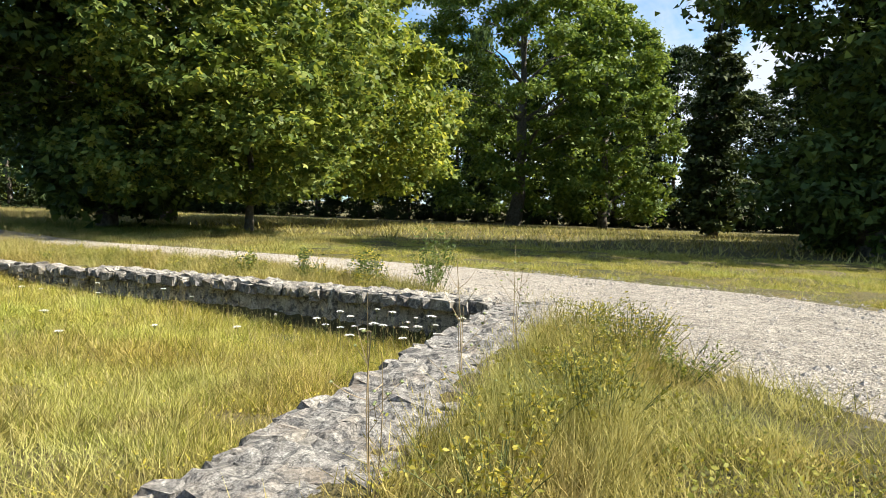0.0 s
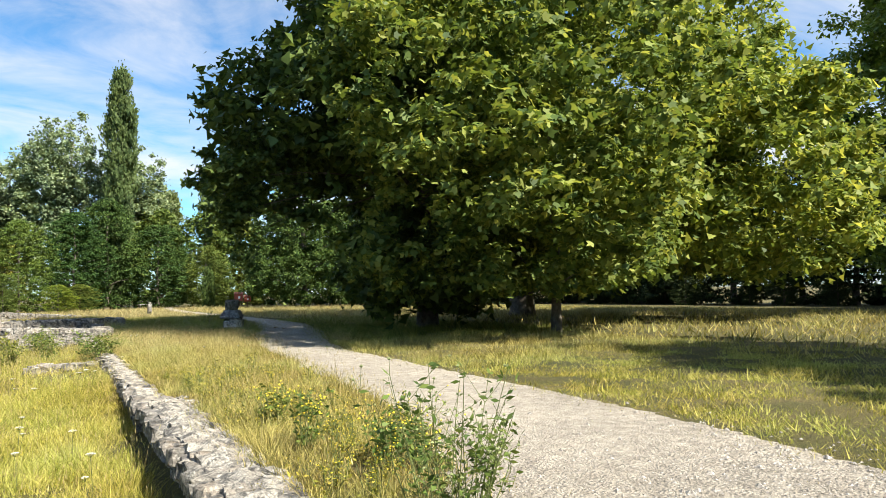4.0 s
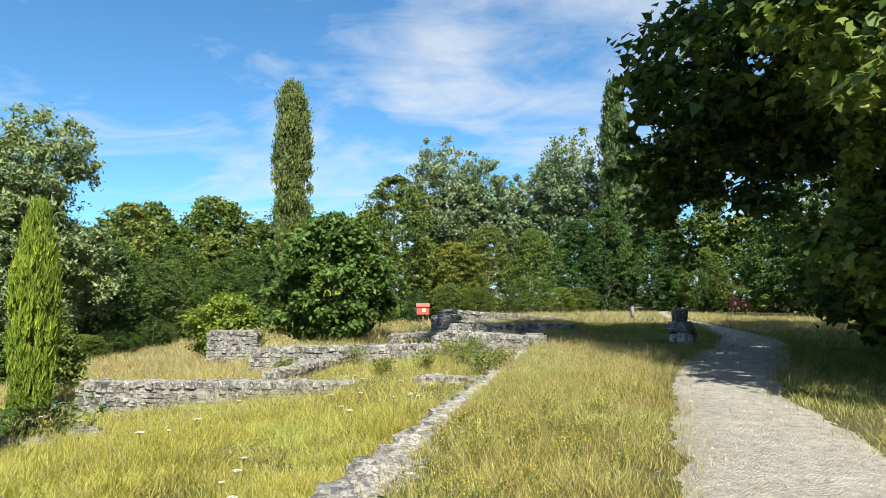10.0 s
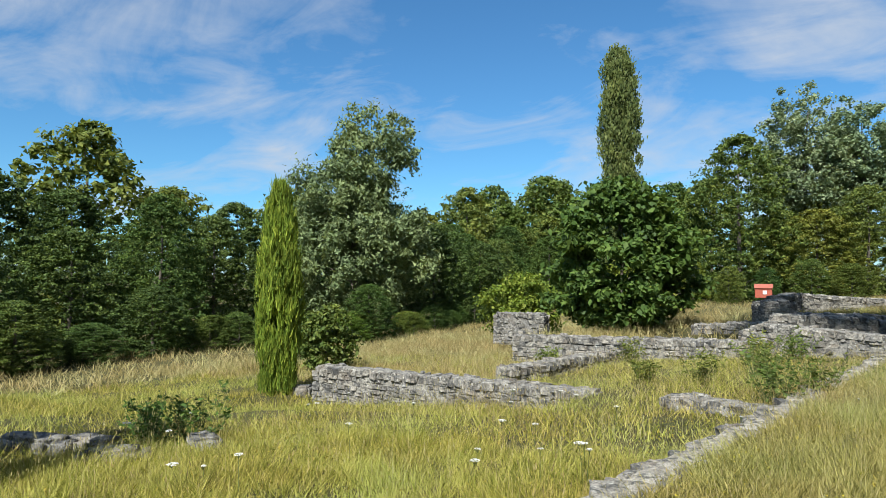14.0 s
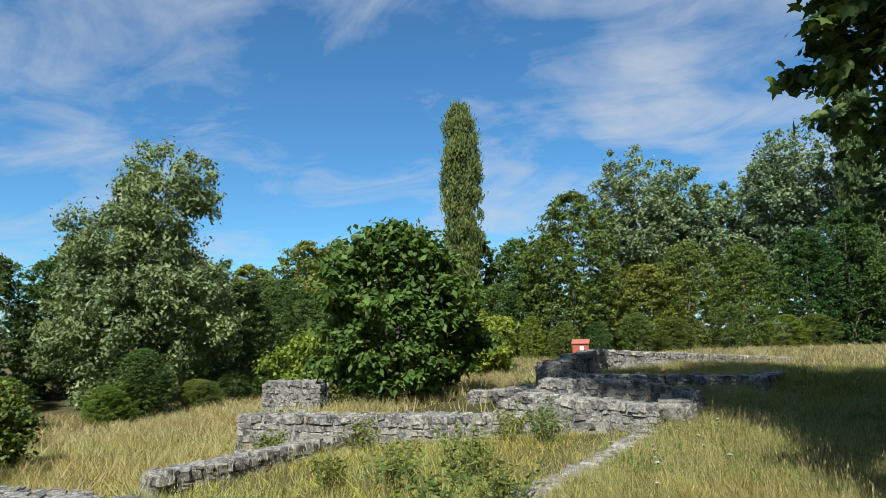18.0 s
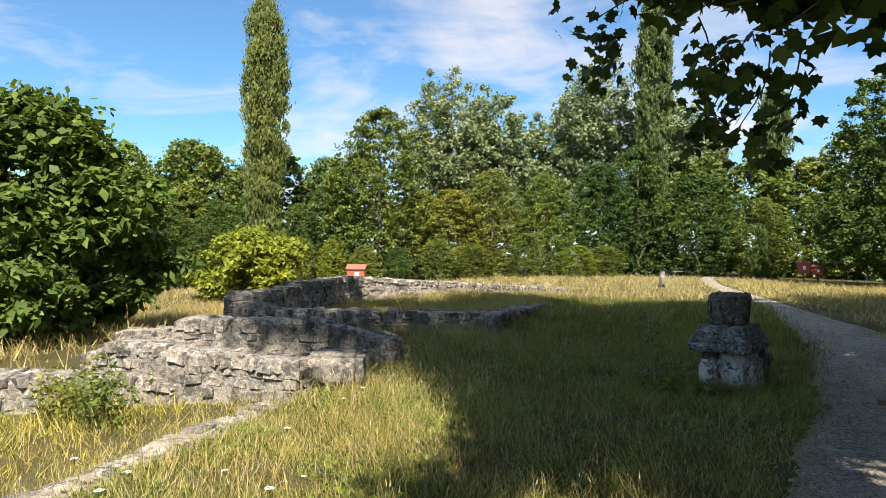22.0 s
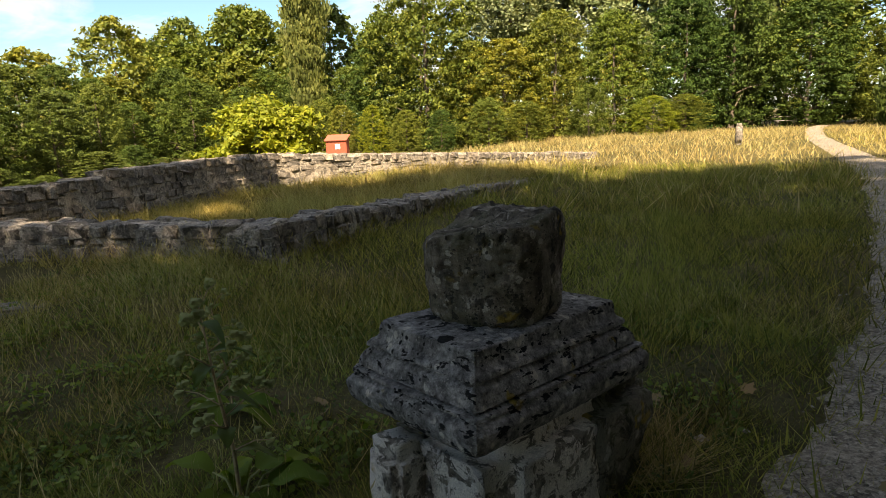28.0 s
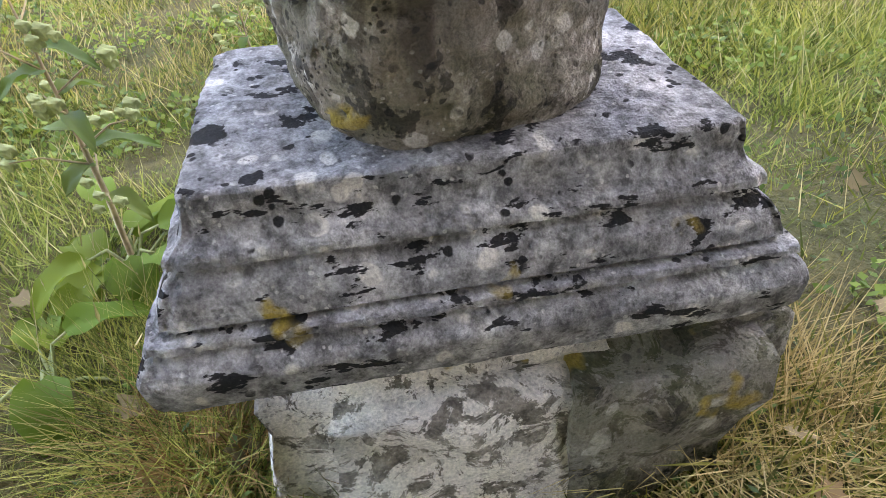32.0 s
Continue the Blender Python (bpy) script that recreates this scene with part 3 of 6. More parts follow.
def build_walls():
    rubble_wall("wall_south", (-9.6, 1.2), (-0.2, 1.24), 1.0, -0.7, lambda s: -0.02 - 0.1 * (s < 1.5), "low ruined wall of grey rubble stone, its top flush with the turf", 1, ("left",), wave=0.015, bed=0.03, inset=0.16, flag=1.15, fill=0.012)
    rubble_wall("wall_east", (-0.6, 1.75), (-0.33, 9.0), 0.62, -0.7, lambda s: 0.02, "long low ruined wall of rubble stone beside the path", 2, ("left",), bed=0.1, course=0.11, inset=0.27, flag=1.0, wave=0.02, fill=0.012)
    rubble_wall("wall_east_1", (-0.45, 9.0), (0.02, 22.6), 0.36, -0.6, lambda s: 0.0, "long low ruined wall of rubble stone sinking into the grass", 3, ("left",), length=0.34)
    rubble_wall("wall_meadow", (-9.6, 16.25), (-3.4, 17.1), 0.5, -1.7, lambda s: -0.42 + 0.06 * s / 6.2, "weathered rubble wall standing in the sunken meadow", 4, ("right", "left"), ("start", "end"), course=0.105, length=0.2, bed=0.026)
    rubble_wall("wall_meadow_1", (-5.95, 17.9), (-5.6, 22.2), 0.4, -1.0, lambda s: -0.3, "strip of wall top showing in the grass", 5, ("right",))
    rubble_wall("wall_meadow_2", (-1.6, 16.1), (-0.5, 15.9), 0.5, -0.7, -0.08, "short spur of low stone wall in the grass", 6, ("right",), ("start",))
    rubble_wall("wall_terrace", (-8.5, 22.25), (-1.6, 23.5), 0.55, -1.1, lambda s: -0.1 + 0.18 * s / 7, "low terrace wall of grey rubble stone", 7, ("right",), ("start",), course=0.14, bed=0.026)
    rubble_wall("wall_stub", (-2.9, 23.5), (0.0, 23.36), 0.45, -0.7, lambda s: 0.48 - 0.14 * s / 2.9 - 0.16 * (s < 0.35), "broken end of a thick rubble wall, sloping to the ground", 8, ("right", "left"), ("end", "start"), course=0.12, length=0.21, bed=0.012)
    rubble_wall("wall_stub_1", (-3.05, 24.75), (-0.55, 25.3), 0.6, -0.5, lambda s: 0.6 - 0.3 * (s < 0.4), "broken rubble wall behind the thick stub", 15, ("right", "left"), ("end", "start"), course=0.12, length=0.21, bed=0.012)
    rubble_wall("wall_stub_2", (-0.62, 25.28), (0.4, 25.52), 0.52, -0.4, lambda s: 0.57 - 0.2 * s / 1.05, "low broken end of a rubble wall in tree shade", 16, ("right", "left"), ("end",), course=0.12, length=0.21, bed=0.012)
    rubble_wall("wall_step", (-5.2, 26.6), (-3.3, 27.2), 0.6, -0.4, lambda s: 0.12 + 0.14 * s / 2.0, "low broken rubble wall between the terrace and the ruined room", 9, ("right", "left"), ("start", "end"), course=0.12, length=0.22, bed=0.014)
    rubble_wall("wall_block", (-13.2, 27.8), (-11.4, 28.3), 0.8, -1.1, 0.1, "square remnant of a rubble wall", 10, ("right", "left"), ("start", "end"), course=0.14)
    rubble_wall("wall_room_front", (-3.6, 27.6), (1.42, 28.52), 0.5, -0.1, lambda s: 0.52 + 0.3 * (s < 0.8), "front wall of a ruined room", 11, ("right", "left"), ("start",), course=0.13, bed=0.026)
    rubble_wall("wall_room_east", (1.2, 28.45), (1.45, 38.6), 0.5, -0.4, lambda s: 0.5 - 0.42 * s / 10.0, "long wall of a ruined room in tree shade", 12, ("right", "left"), ("end",), course=0.14, bed=0.026)
    rubble_wall("wall_room_west", (-3.7, 27.9), (-4.5, 36.0), 0.5, -0.1, lambda s: 0.78 + 0.1 * (s > 3), "high side wall of a ruined room", 13, ("right", "left"), course=0.14, length=0.3, bed=0.026)
    rubble_wall("wall_room_north", (-4.5, 36.0), (1.3, 46.2), 0.5, -0.3, lambda s: 0.85 - 0.65 * s / 11.7, "back wall of a ruined room", 14, ("right",), course=0.14, length=0.3, bed=0.026)


# ---------------------------------------------------------------- trees
def leaf_cloud(rng, centres, radii, n, size, droop=0.3, flat=0.75, upright=False, corners=4, wide=None):
    """Kite-shaped leaves scattered in many small, flattened clumps, as sprays of twigs hold them."""
    k = rng.integers(len(centres), size=n)
    d = rng.normal(0, 1, (n, 3))
    d /= np.linalg.norm(d, axis=1)[:, None]
    r = radii[k] * rng.uniform(0.1, 1.25, n) ** 0.65 * np.where(rng.uniform(0, 1, n) < (0.12 if upright else 0.34), rng.uniform(1.0, 2.0, n), 1.0)
    p = centres[k] + d * r[:, None] * np.array([1, 1, flat])
    nrm = d * 0.45 + rng.normal(0, 0.5, (n, 3)) + np.array([0, 0, 0.0 if upright else 0.75])
    nrm /= np.linalg.norm(nrm, axis=1)[:, None]
    if upright:
        t = rng.normal(0, 0.2, (n, 3)) + np.array([0, 0, 1.0]) + d * np.array([0.3, 0.3, 0])
    else:
        t = np.cross(nrm, rng.normal(0, 1, (n, 3)))
        t /= np.linalg.norm(t, axis=1)[:, None]
        t[:, 2] -= droop
    b = np.cross(nrm, t)
    b /= np.linalg.norm(b, axis=1)[:, None] + 1e-6
    s = size * rng.uniform(0.55, 1.35, n)[:, None]
    wide = wide or (0.2 if upright else 0.4)
    if corners == 7:
        ring = ((0.0, 0.75), (0.2, 0.2), (0.62, 0.12), (0.3, -0.38), (-0.3, -0.38), (-0.62, 0.12), (-0.2, 0.2))
        t = t / (np.linalg.norm(t, axis=1)[:, None] + 1e-6)
        return np.stack([p + b * s * u + t * s * v for u, v in ring], 1)
    if corners == 3 and wide < 0.18:
        return np.stack([p + t * s * 0.6, p + b * s * wide - t * s * 0.4, p - b * s * wide - t * s * 0.35], 1)
    if corners == 3:
        return np.stack([p - t * s * 0.5, p + b * s * wide * 1.3 + t * s * 0.35, p - b * s * wide * 1.3 + t * s * 0.45], 1)
    return np.stack([p - t * s * 0.5, p + b * s * wide - t * s * 0.08, p + t * s * 0.6, p - b * s * wide - t * s * 0.08], 1)


def tube(path, radii, sides=8):
    verts, faces = [], []
    path = [Vector(p) for p in path]
    for i, p in enumerate(path):
        d = (path[min(i + 1, len(path) - 1)] - path[max(i - 1, 0)]).normalized()
        q = d.to_track_quat("Z", "Y")
        for j in range(sides):
            a = 2 * math.pi * j / sides
            verts.append(p + q @ Vector((math.cos(a) * radii[i], math.sin(a) * radii[i], 0)))
    for i in range(len(path) - 1):
        for j in range(sides):
            k = (j + 1) % sides
            faces.append((i * sides + j, i * sides + k, (i + 1) * sides + k, (i + 1) * sides + j))
    faces.append(tuple((len(path) - 1) * sides + j for j in range(sides)))
    return verts, faces


class Pile:
    """Collects pieces of one mesh."""

    def __init__(self):
        self.v, self.f = [], []

    def add(self, verts, faces):
        o = len(self.v)
        self.v.extend(verts)
        self.f.extend(tuple(i + o for i in q) for q in faces)


def trunk_mesh(rng, height, radius, limbs, spread, lean=0.05, first=0.18):
    pile = Pile()
    pts, rad = [], []
    x = y = 0.0
    for i in range(9):
        t = i / 8
        pts.append((x, y, height * t))
        rad.append(radius * (1.35 - 0.35 * min(1, t * 6)) * (1 - 0.85 * t) + 0.01)
        x += rng.normal(0, lean) * height / 8
        y += rng.normal(0, lean) * height / 8
    pile.add(*tube(pts, rad, 10))
    for _ in range(limbs):
        t = rng.uniform(first, 0.85)
        o = Vector(pts[int(t * 8)])
        a = rng.uniform(0, 2 * math.pi)
        ln = spread * rng.uniform(0.5, 0.9) * (1.1 - 0.6 * t)
        up = ln * rng.uniform(0.15, 0.6)
        mid = o + Vector((math.cos(a) * ln * 0.5, math.sin(a) * ln * 0.5, up * 0.7))
        end = o + Vector((math.cos(a) * ln, math.sin(a) * ln, up))
        r0 = radius * (1 - 0.8 * t) * 0.45
        pile.add(*tube([o, mid, end], [r0, r0 * 0.6, r0 * 0.15], 6))
    return pile


def outline(shape, t):
    """The crown's half width at the share t of its height."""
    if shape == "round":
        return math.sqrt(max(0.0, 1 - (2 * t - 0.8) ** 2 / 1.46)) if t > 0.12 else 0.62 + 2.2 * t
    if shape == "poplar":
        return 0.72 + 0.4 * t if t < 0.7 else math.sqrt(max(0.0, 1 - ((t - 0.68) / 0.36) ** 2))
    if shape == "cypress":
        return min(1.0, 0.8 + 0.9 * t) * (1 - max(0, t - 0.5) ** 2.2 * 3.1)
    if shape == "willow":
        return 1.0 - 0.15 * t if t < 0.45 else 0.93 - 0.75 * (t - 0.45) ** 1.3 / 0.46
    return math.sqrt(max(0.05, 1 - (1.7 * t - 0.7) ** 2))


def tree(name, label, at, height, spread, low, leaves, size, material, seed, shape="round", trunk_r=0.25, clumps=70, clump=0.2, limbs=12, squash=(1.0, 1.0), keep=None, flat=None, hollow=0.35, category="tree", second=None, lobes=None, corners=4, wide=None, droop=0.35):
    """A tree of trunk, limbs and a crown of many leaf clumps inside the given outline."""
    rng = np.random.default_rng(seed)
    root = new(name)
    tagged(root, label, category)
    column = shape in ("poplar", "cypress")
    pile = trunk_mesh(rng, height * 0.86, trunk_r, limbs, spread * 0.95, lean=0.012 if column else 0.05)
    mesh_object("trunk", pile.v, pile.f, BARK, root, smooth=True)
    cs, rs = [], []
    tries = 0
    while len(cs) < clumps and tries < clumps * 60:
        tries += 1
        t = rng.uniform(0, 1)
        w = outline(shape, t)
        a, q = rng.uniform(0, 2 * math.pi), math.sqrt(rng.uniform(hollow if not column else 0.0, 1))
        lump = 0.84 + 0.16 * math.sin(3 * a + 5 * t + seed) + 0.1 * math.sin(5 * a - 9 * t) if not column else 0.9 + 0.1 * math.sin(4 * a + 11 * t + seed)
        r = spread * clump * rng.uniform(0.6, 1.35)
        reach = max(0.0, w * lump * spread - r * 0.75)
        c = (math.cos(a) * q * reach * squash[0], math.sin(a) * q * reach * squash[1], low + r * 0.5 + t * (height - low - r * (1.5 if column else 1.1)))
        if keep is not None and not keep(*c):
            continue
        cs.append(c)
        rs.append(r)
    if lobes:
        cs, rs = [], []
        share = np.array([l[3] ** 2 + l[3] * l[4] for l in lobes])
        for (lx, ly, lz, lr, lh), n in zip(lobes, (share / share.sum() * clumps).astype(int) + 1):
            d = rng.normal(0, 1, (n, 3))
            d /= np.linalg.norm(d, axis=1)[:, None]
            q = rng.uniform(hollow, 1, n) ** 0.4
            wob = 1 + 0.08 * np.sin(9 * d[:, 0] + 7 * d[:, 2]) + 0.14 * np.sin(4 * np.arctan2(d[:, 1], d[:, 0]) + 6 * d[:, 2] + seed)
            for (dx, dy, dz), k, w in zip(d, q, wob):
                r = clump * rng.uniform(0.6, 1.3) * spread
                z = lz + dz * k * w * (lh - r * 0.5)
                if z > low + r * 0.4:
                    cs.append((lx + dx * k * w * (lr - r * 0.5), ly + dy * k * w * (lr - r * 0.5), z))
                    rs.append(r)
    fl = flat or (1.5 if column else 0.55)
    quads = leaf_cloud(rng, np.array(cs), np.array(rs), leaves, size, droop, fl, column, corners, wide)
    if second is None:
        quads_object("crown", quads.reshape(-1, 3), material, root, corners=corners)
    else:
        low_part = quads[:, 0, 2] + rng.normal(0, height * 0.13, len(quads)) < height * second[1]
        quads_object("crown", quads[~low_part].reshape(-1, 3), material, root, corners=corners)
        quads_object("withered_crown", quads[low_part].reshape(-1, 3), second[0], root, second[2], corners)
    root.location = at
    return root


def ground_at(x, y, dz=0.0):
    return (x, y, float(ground_z(x, y)) + dz)


def lobed_leaf(rng, at, size, pitch, turn):
    """One plane leaf of five pointed lobes, as the corners of one face."""
    half = [(0.24, -0.5), (0.38, -0.28), (0.66, -0.2), (0.5, 0.06), (0.6, 0.36), (0.27, 0.3)]
    ring = [(0.0, -0.4)] + half + [(0.0, 0.74)] + [(-x, y) for x, y in reversed(half)]
    m = Matrix.Rotation(turn, 3, "Z") @ Matrix.Rotation(pitch, 3, "X") @ Matrix.Rotation(rng.normal(0, 0.5), 3, "Y")
    return [Vector(at) + m @ Vector((x * size, y * size, -0.1 * size * abs(x))) for x, y in ring]


def build_low_branches(root):
    """Twigs with large lobed leaves that hang from the dark plane tree over the path, in the tree's own place."""
    rng = np.random.default_rng(909)
    o = Vector(root.location)
    wood, leaves = Pile(), []
    limbs = [((8.5, 20.5, 5.2), (3.2, 22.7, 3.75)), ((8.5, 20.5, 5.2), (4.6, 22.0, 3.3)), ((8.8, 20.3, 4.8), (5.9, 22.4, 3.35)), ((8.5, 20.2, 5.4), (3.4, 20.6, 4.9)),
             ((8.8, 20.0, 5.2), (4.4, 19.4, 5.0)), ((8.6, 20.4, 5.6), (4.0, 23.6, 4.6))]
    for a, b in limbs:
        a, b = Vector(a), Vector(b)
        mid = a.lerp(b, 0.55) + Vector((0, 0, 0.35))
        curve = [a.lerp(mid, t).lerp(mid.lerp(b, t), t) for t in np.linspace(0, 1, 8)]
        wood.add(*tube([p - o for p in curve], list(np.linspace(0.035, 0.006, 8)), 5))
        for _ in range(80):
            t = rng.uniform(0.35, 1.0)
            p = curve[min(7, int(t * 7.99))] + Vector(rng.normal(0, 0.22, 3)) + Vector((0, 0, -abs(rng.normal(0, 0.18))))
            leaves += lobed_leaf(rng, p - o, rng.uniform(0.085, 0.15), rng.uniform(-1.4, -0.3), rng.uniform(0, 6.28))
    sprays = (((4.8, 22.0, 3.3), (4.6, 22.2, 2.34), 40, 0.13), ((4.3, 22.1, 3.3), (4.12, 22.2, 2.46), 40, 0.13), ((4.6, 22.05, 3.2), (4.35, 22.25, 2.42), 26, 0.13), ((5.8, 22.4, 3.3), (5.75, 22.6, 2.95), 24, 0.12),
              ((3.3, 22.7, 3.7), (3.35, 22.8, 3.2), 26, 0.12), ((4.1, 22.3, 3.6), (4.25, 22.4, 2.75), 30, 0.16))
    for top, tip, n, wide in sprays:
        top, tip = Vector(top), Vector(tip)
        curve = [top.lerp(tip, t) + Vector((0.05 * math.sin(5 * t), 0.03 * math.cos(4 * t), 0)) for t in np.linspace(0, 1, 7)]
        wood.add(*tube([p - o for p in curve], list(np.linspace(0.008, 0.003, 7)), 5))
        for _ in range(int(n * 1.5)):
            p = curve[int(rng.integers(2, 7))] + Vector((rng.normal(0, wide * 0.85), rng.normal(0, 0.1), rng.normal(0.06, 0.08)))
            leaves += lobed_leaf(rng, p - o, rng.uniform(0.075, 0.13), rng.uniform(-1.5, -0.5), rng.uniform(0, 6.28))
    mesh_object("low_branch", wood.v, wood.f, BARK, root, "thin drooping twigs over the path")
    hang = np.random.default_rng(912)
    cs = np.concatenate([np.array(c) + hang.normal(0, 0.5, (k, 3)) * np.array(w) for c, w, k in (((3.1, 20.8, 5.3), (0.7, 0.9, 0.7), 14), ((3.8, 20.9, 4.6), (0.9, 0.9, 0.8), 16), ((4.5, 20.6, 5.6), (1.0, 1.0, 0.7), 10), ((3.85, 20.8, 3.8), (0.5, 0.6, 0.45), 9))])
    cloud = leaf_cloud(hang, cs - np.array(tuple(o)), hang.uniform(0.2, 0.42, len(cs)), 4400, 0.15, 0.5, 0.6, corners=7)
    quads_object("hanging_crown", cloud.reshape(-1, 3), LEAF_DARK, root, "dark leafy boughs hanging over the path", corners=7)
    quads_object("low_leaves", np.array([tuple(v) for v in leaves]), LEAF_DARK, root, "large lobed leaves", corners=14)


def build_trees():
    # the great plane tree and its neighbours
    tree("plane_tree", "great plane tree with a broad sunlit crown over a dark trunk", ground_at(21.1, 27.6, -0.1), 25, 11.0, 1.5, 150000, 0.27, LEAF_PLANE, 11, "round", 0.55, 1300, 0.075, 22, hollow=0.45, corners=3,
         lobes=((0.9, -3.6, 13.0, 10.5, 11.5), (-4.1, -9.1, 4.6, 4.8, 3.6), (2.9, -11.6, 6.4, 5.2, 5.2), (8.4, -9.1, 6.0, 5.6, 5.0), (-6.6, -6.1, 5.6, 4.2, 4.0), (7.9, -0.6, 9.0, 6.0, 7.0)))
    tree("plane_tree", "leafy plane tree with low branches beside the path", ground_at(12.0, 15.0, -0.1), 12, 7.0, 1.15, 46000, 0.182, LEAF_PLANE_GREEN, 111, "round", 0.13, 980, 0.062, 14, hollow=0.45, corners=7,
         lobes=((-4.4, -3.3, 5.0, 2.5, 2.4), (-1.5, -3.0, 6.8, 3.6, 4.4), (-1.0, -1.0, 3.0, 3.4, 2.0), (1.5, 1.0, 3.0, 3.4, 2.0), (-3.6, 1.5, 3.2, 2.8, 2.1), (-4.2, 0.0, 7.2, 3.6, 3.0), (-4.9, -0.4, 7.4, 2.8, 2.4), (1.0, -1.0, 8.5, 3.6, 3.6)))
    # last three lobes are added to shade plinth and room; the top two are unseen
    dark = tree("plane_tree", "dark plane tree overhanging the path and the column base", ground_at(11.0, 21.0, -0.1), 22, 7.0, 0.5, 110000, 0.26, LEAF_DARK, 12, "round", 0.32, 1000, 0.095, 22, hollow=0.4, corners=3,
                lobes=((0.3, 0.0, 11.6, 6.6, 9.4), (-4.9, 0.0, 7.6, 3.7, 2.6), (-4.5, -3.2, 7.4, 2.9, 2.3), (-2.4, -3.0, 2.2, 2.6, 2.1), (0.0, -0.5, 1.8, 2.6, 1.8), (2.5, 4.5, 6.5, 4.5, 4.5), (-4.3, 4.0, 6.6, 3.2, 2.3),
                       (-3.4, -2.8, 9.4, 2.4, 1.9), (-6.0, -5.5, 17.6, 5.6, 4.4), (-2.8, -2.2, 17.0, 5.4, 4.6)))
    build_low_branches(dark)
    tree("oak_tree", "tall oak with loose airy branches and a sunlit side", ground_at(46, 13, -0.3), 29, 11.5, 1.2, 84000, 0.29, LEAF_OAK_LIGHT, 13, "round", 0.55, 420, 0.085, 18, hollow=0.3, corners=3)
    tree("oak_tree", "bushy sunlit oak beside the tall one", ground_at(47, 5.5, -0.3), 19, 7.5, 0.8, 40000, 0.28, LEAF_OAK_LIGHT, 113, "round", 0.35, 220, 0.1, 12, hollow=0.3, corners=3)
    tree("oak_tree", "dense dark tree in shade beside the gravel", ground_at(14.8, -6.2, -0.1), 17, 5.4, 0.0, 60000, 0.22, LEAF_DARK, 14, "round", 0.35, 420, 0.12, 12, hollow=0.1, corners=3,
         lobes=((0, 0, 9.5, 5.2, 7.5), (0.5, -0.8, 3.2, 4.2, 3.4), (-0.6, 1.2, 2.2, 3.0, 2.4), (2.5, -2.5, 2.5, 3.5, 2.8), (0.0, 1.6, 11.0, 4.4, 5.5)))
    tree("fir_tree", "tall dark fir between the oaks and the shaded tree", ground_at(31, -2.3, -0.1), 15, 2.8, 0.2, 24000, 0.24, LEAF_FIR, 114, "round", 0.25, 260, 0.16, 10, hollow=0.2, flat=0.5, corners=3,
         lobes=((0, 0, 3.0, 2.1, 3.0), (0, 0, 7.0, 1.6, 3.8), (0.2, 0, 10.8, 1.1, 3.2)))
    tree("oak_tree", "broad round oak at the edge of the meadow", ground_at(23.6, 67, -0.1), 15.6, 7.0, 0.2, 85000, 0.2, LEAF_OAK, 15, "round", 0.4, 900, 0.06, 14, hollow=0.3, flat=0.8, corners=3,
         lobes=((0.0, 0.0, 3.8, 7.2, 3.8), (0.4, 0.0, 7.4, 6.2, 4.4), (-0.8, 0.0, 10.8, 4.6, 3.8), (-1.4, 0.0, 13.2, 2.6, 2.6), (2.8, -0.5, 6.2, 5.0, 4.8), (-3.0, -0.6, 4.6, 4.4, 3.8)))
    tree("fig_tree", "wide leafy fig tree behind the terrace wall", ground_at(-7.75, 27.0, -0.05), 5.1, 2.85, 0.1, 26000, 0.17, LEAF_FIG, 16, "round", 0.12, 230, 0.13, 10)
    tree("cypress", "columnar cypress, green above and withered brown below", ground_at(-5.1, 8.45, -0.05), 3.82, 0.43, 0.05, 60000, 0.13, LEAF_CYPRESS, 17, "cypress", 0.07, 1100, 0.11, 4, wide=0.07, flat=2.6, second=(LEAF_BROWN, 0.42, "withered brown sprays"), corners=3)
    tree("cypress", "tall shaggy cypress, dark and withered towards the ground", ground_at(-5.95, 6.62, -0.05), 6.4, 0.62, 0.05, 40000, 0.16, LEAF_CYPRESS, 117, "cypress", 0.09, 900, 0.13, 6, wide=0.075, flat=2.4, second=(LEAF_BROWN, 0.3, "withered brown sprays"), corners=3)
    tree("cypress", "slender green cypress in the meadow", ground_at(-10.6, 15.8, -0.05), 4.75, 0.58, 0.05, 40000, 0.17, LEAF_CYPRESS, 18, "cypress", 0.07, 800, 0.12, 4, wide=0.075, flat=2.4, corners=3)
    tree("willow_tree", "pale grey-green willow at the edge of the wood", ground_at(-29.3, 34.5, -0.1), 14.2, 5.9, 0.2, 72000, 0.235, LEAF_WILLOW, 19, "willow", 0.3, 640, 0.085, 12, corners=3, flat=0.85, wide=0.24, droop=0.5, lobes=((0.9, 0.6, 11.2, 2.9, 3.1), (-0.3, -0.6, 8.2, 3.6, 3.0), (0.0, 0.0, 4.6, 4.9, 4.4), (1.6, 1.0, 6.2, 3.4, 2.6)))
    tree("poplar", "tall lone poplar with a narrow crown", ground_at(-31.8, 77.5, -0.1), 29.4, 2.95, 3.0, 34000, 0.42, LEAF_POPLAR, 20, "poplar", 0.35, 420, 0.24, 10, corners=3)
    tree("poplar", "slim tall poplar among the aspens", ground_at(7.3, 84, -0.1), 28.5, 2.2, 1.0, 24000, 0.42, LEAF_POPLAR, 21, "poplar", 0.35, 340, 0.24, 10, corners=3)
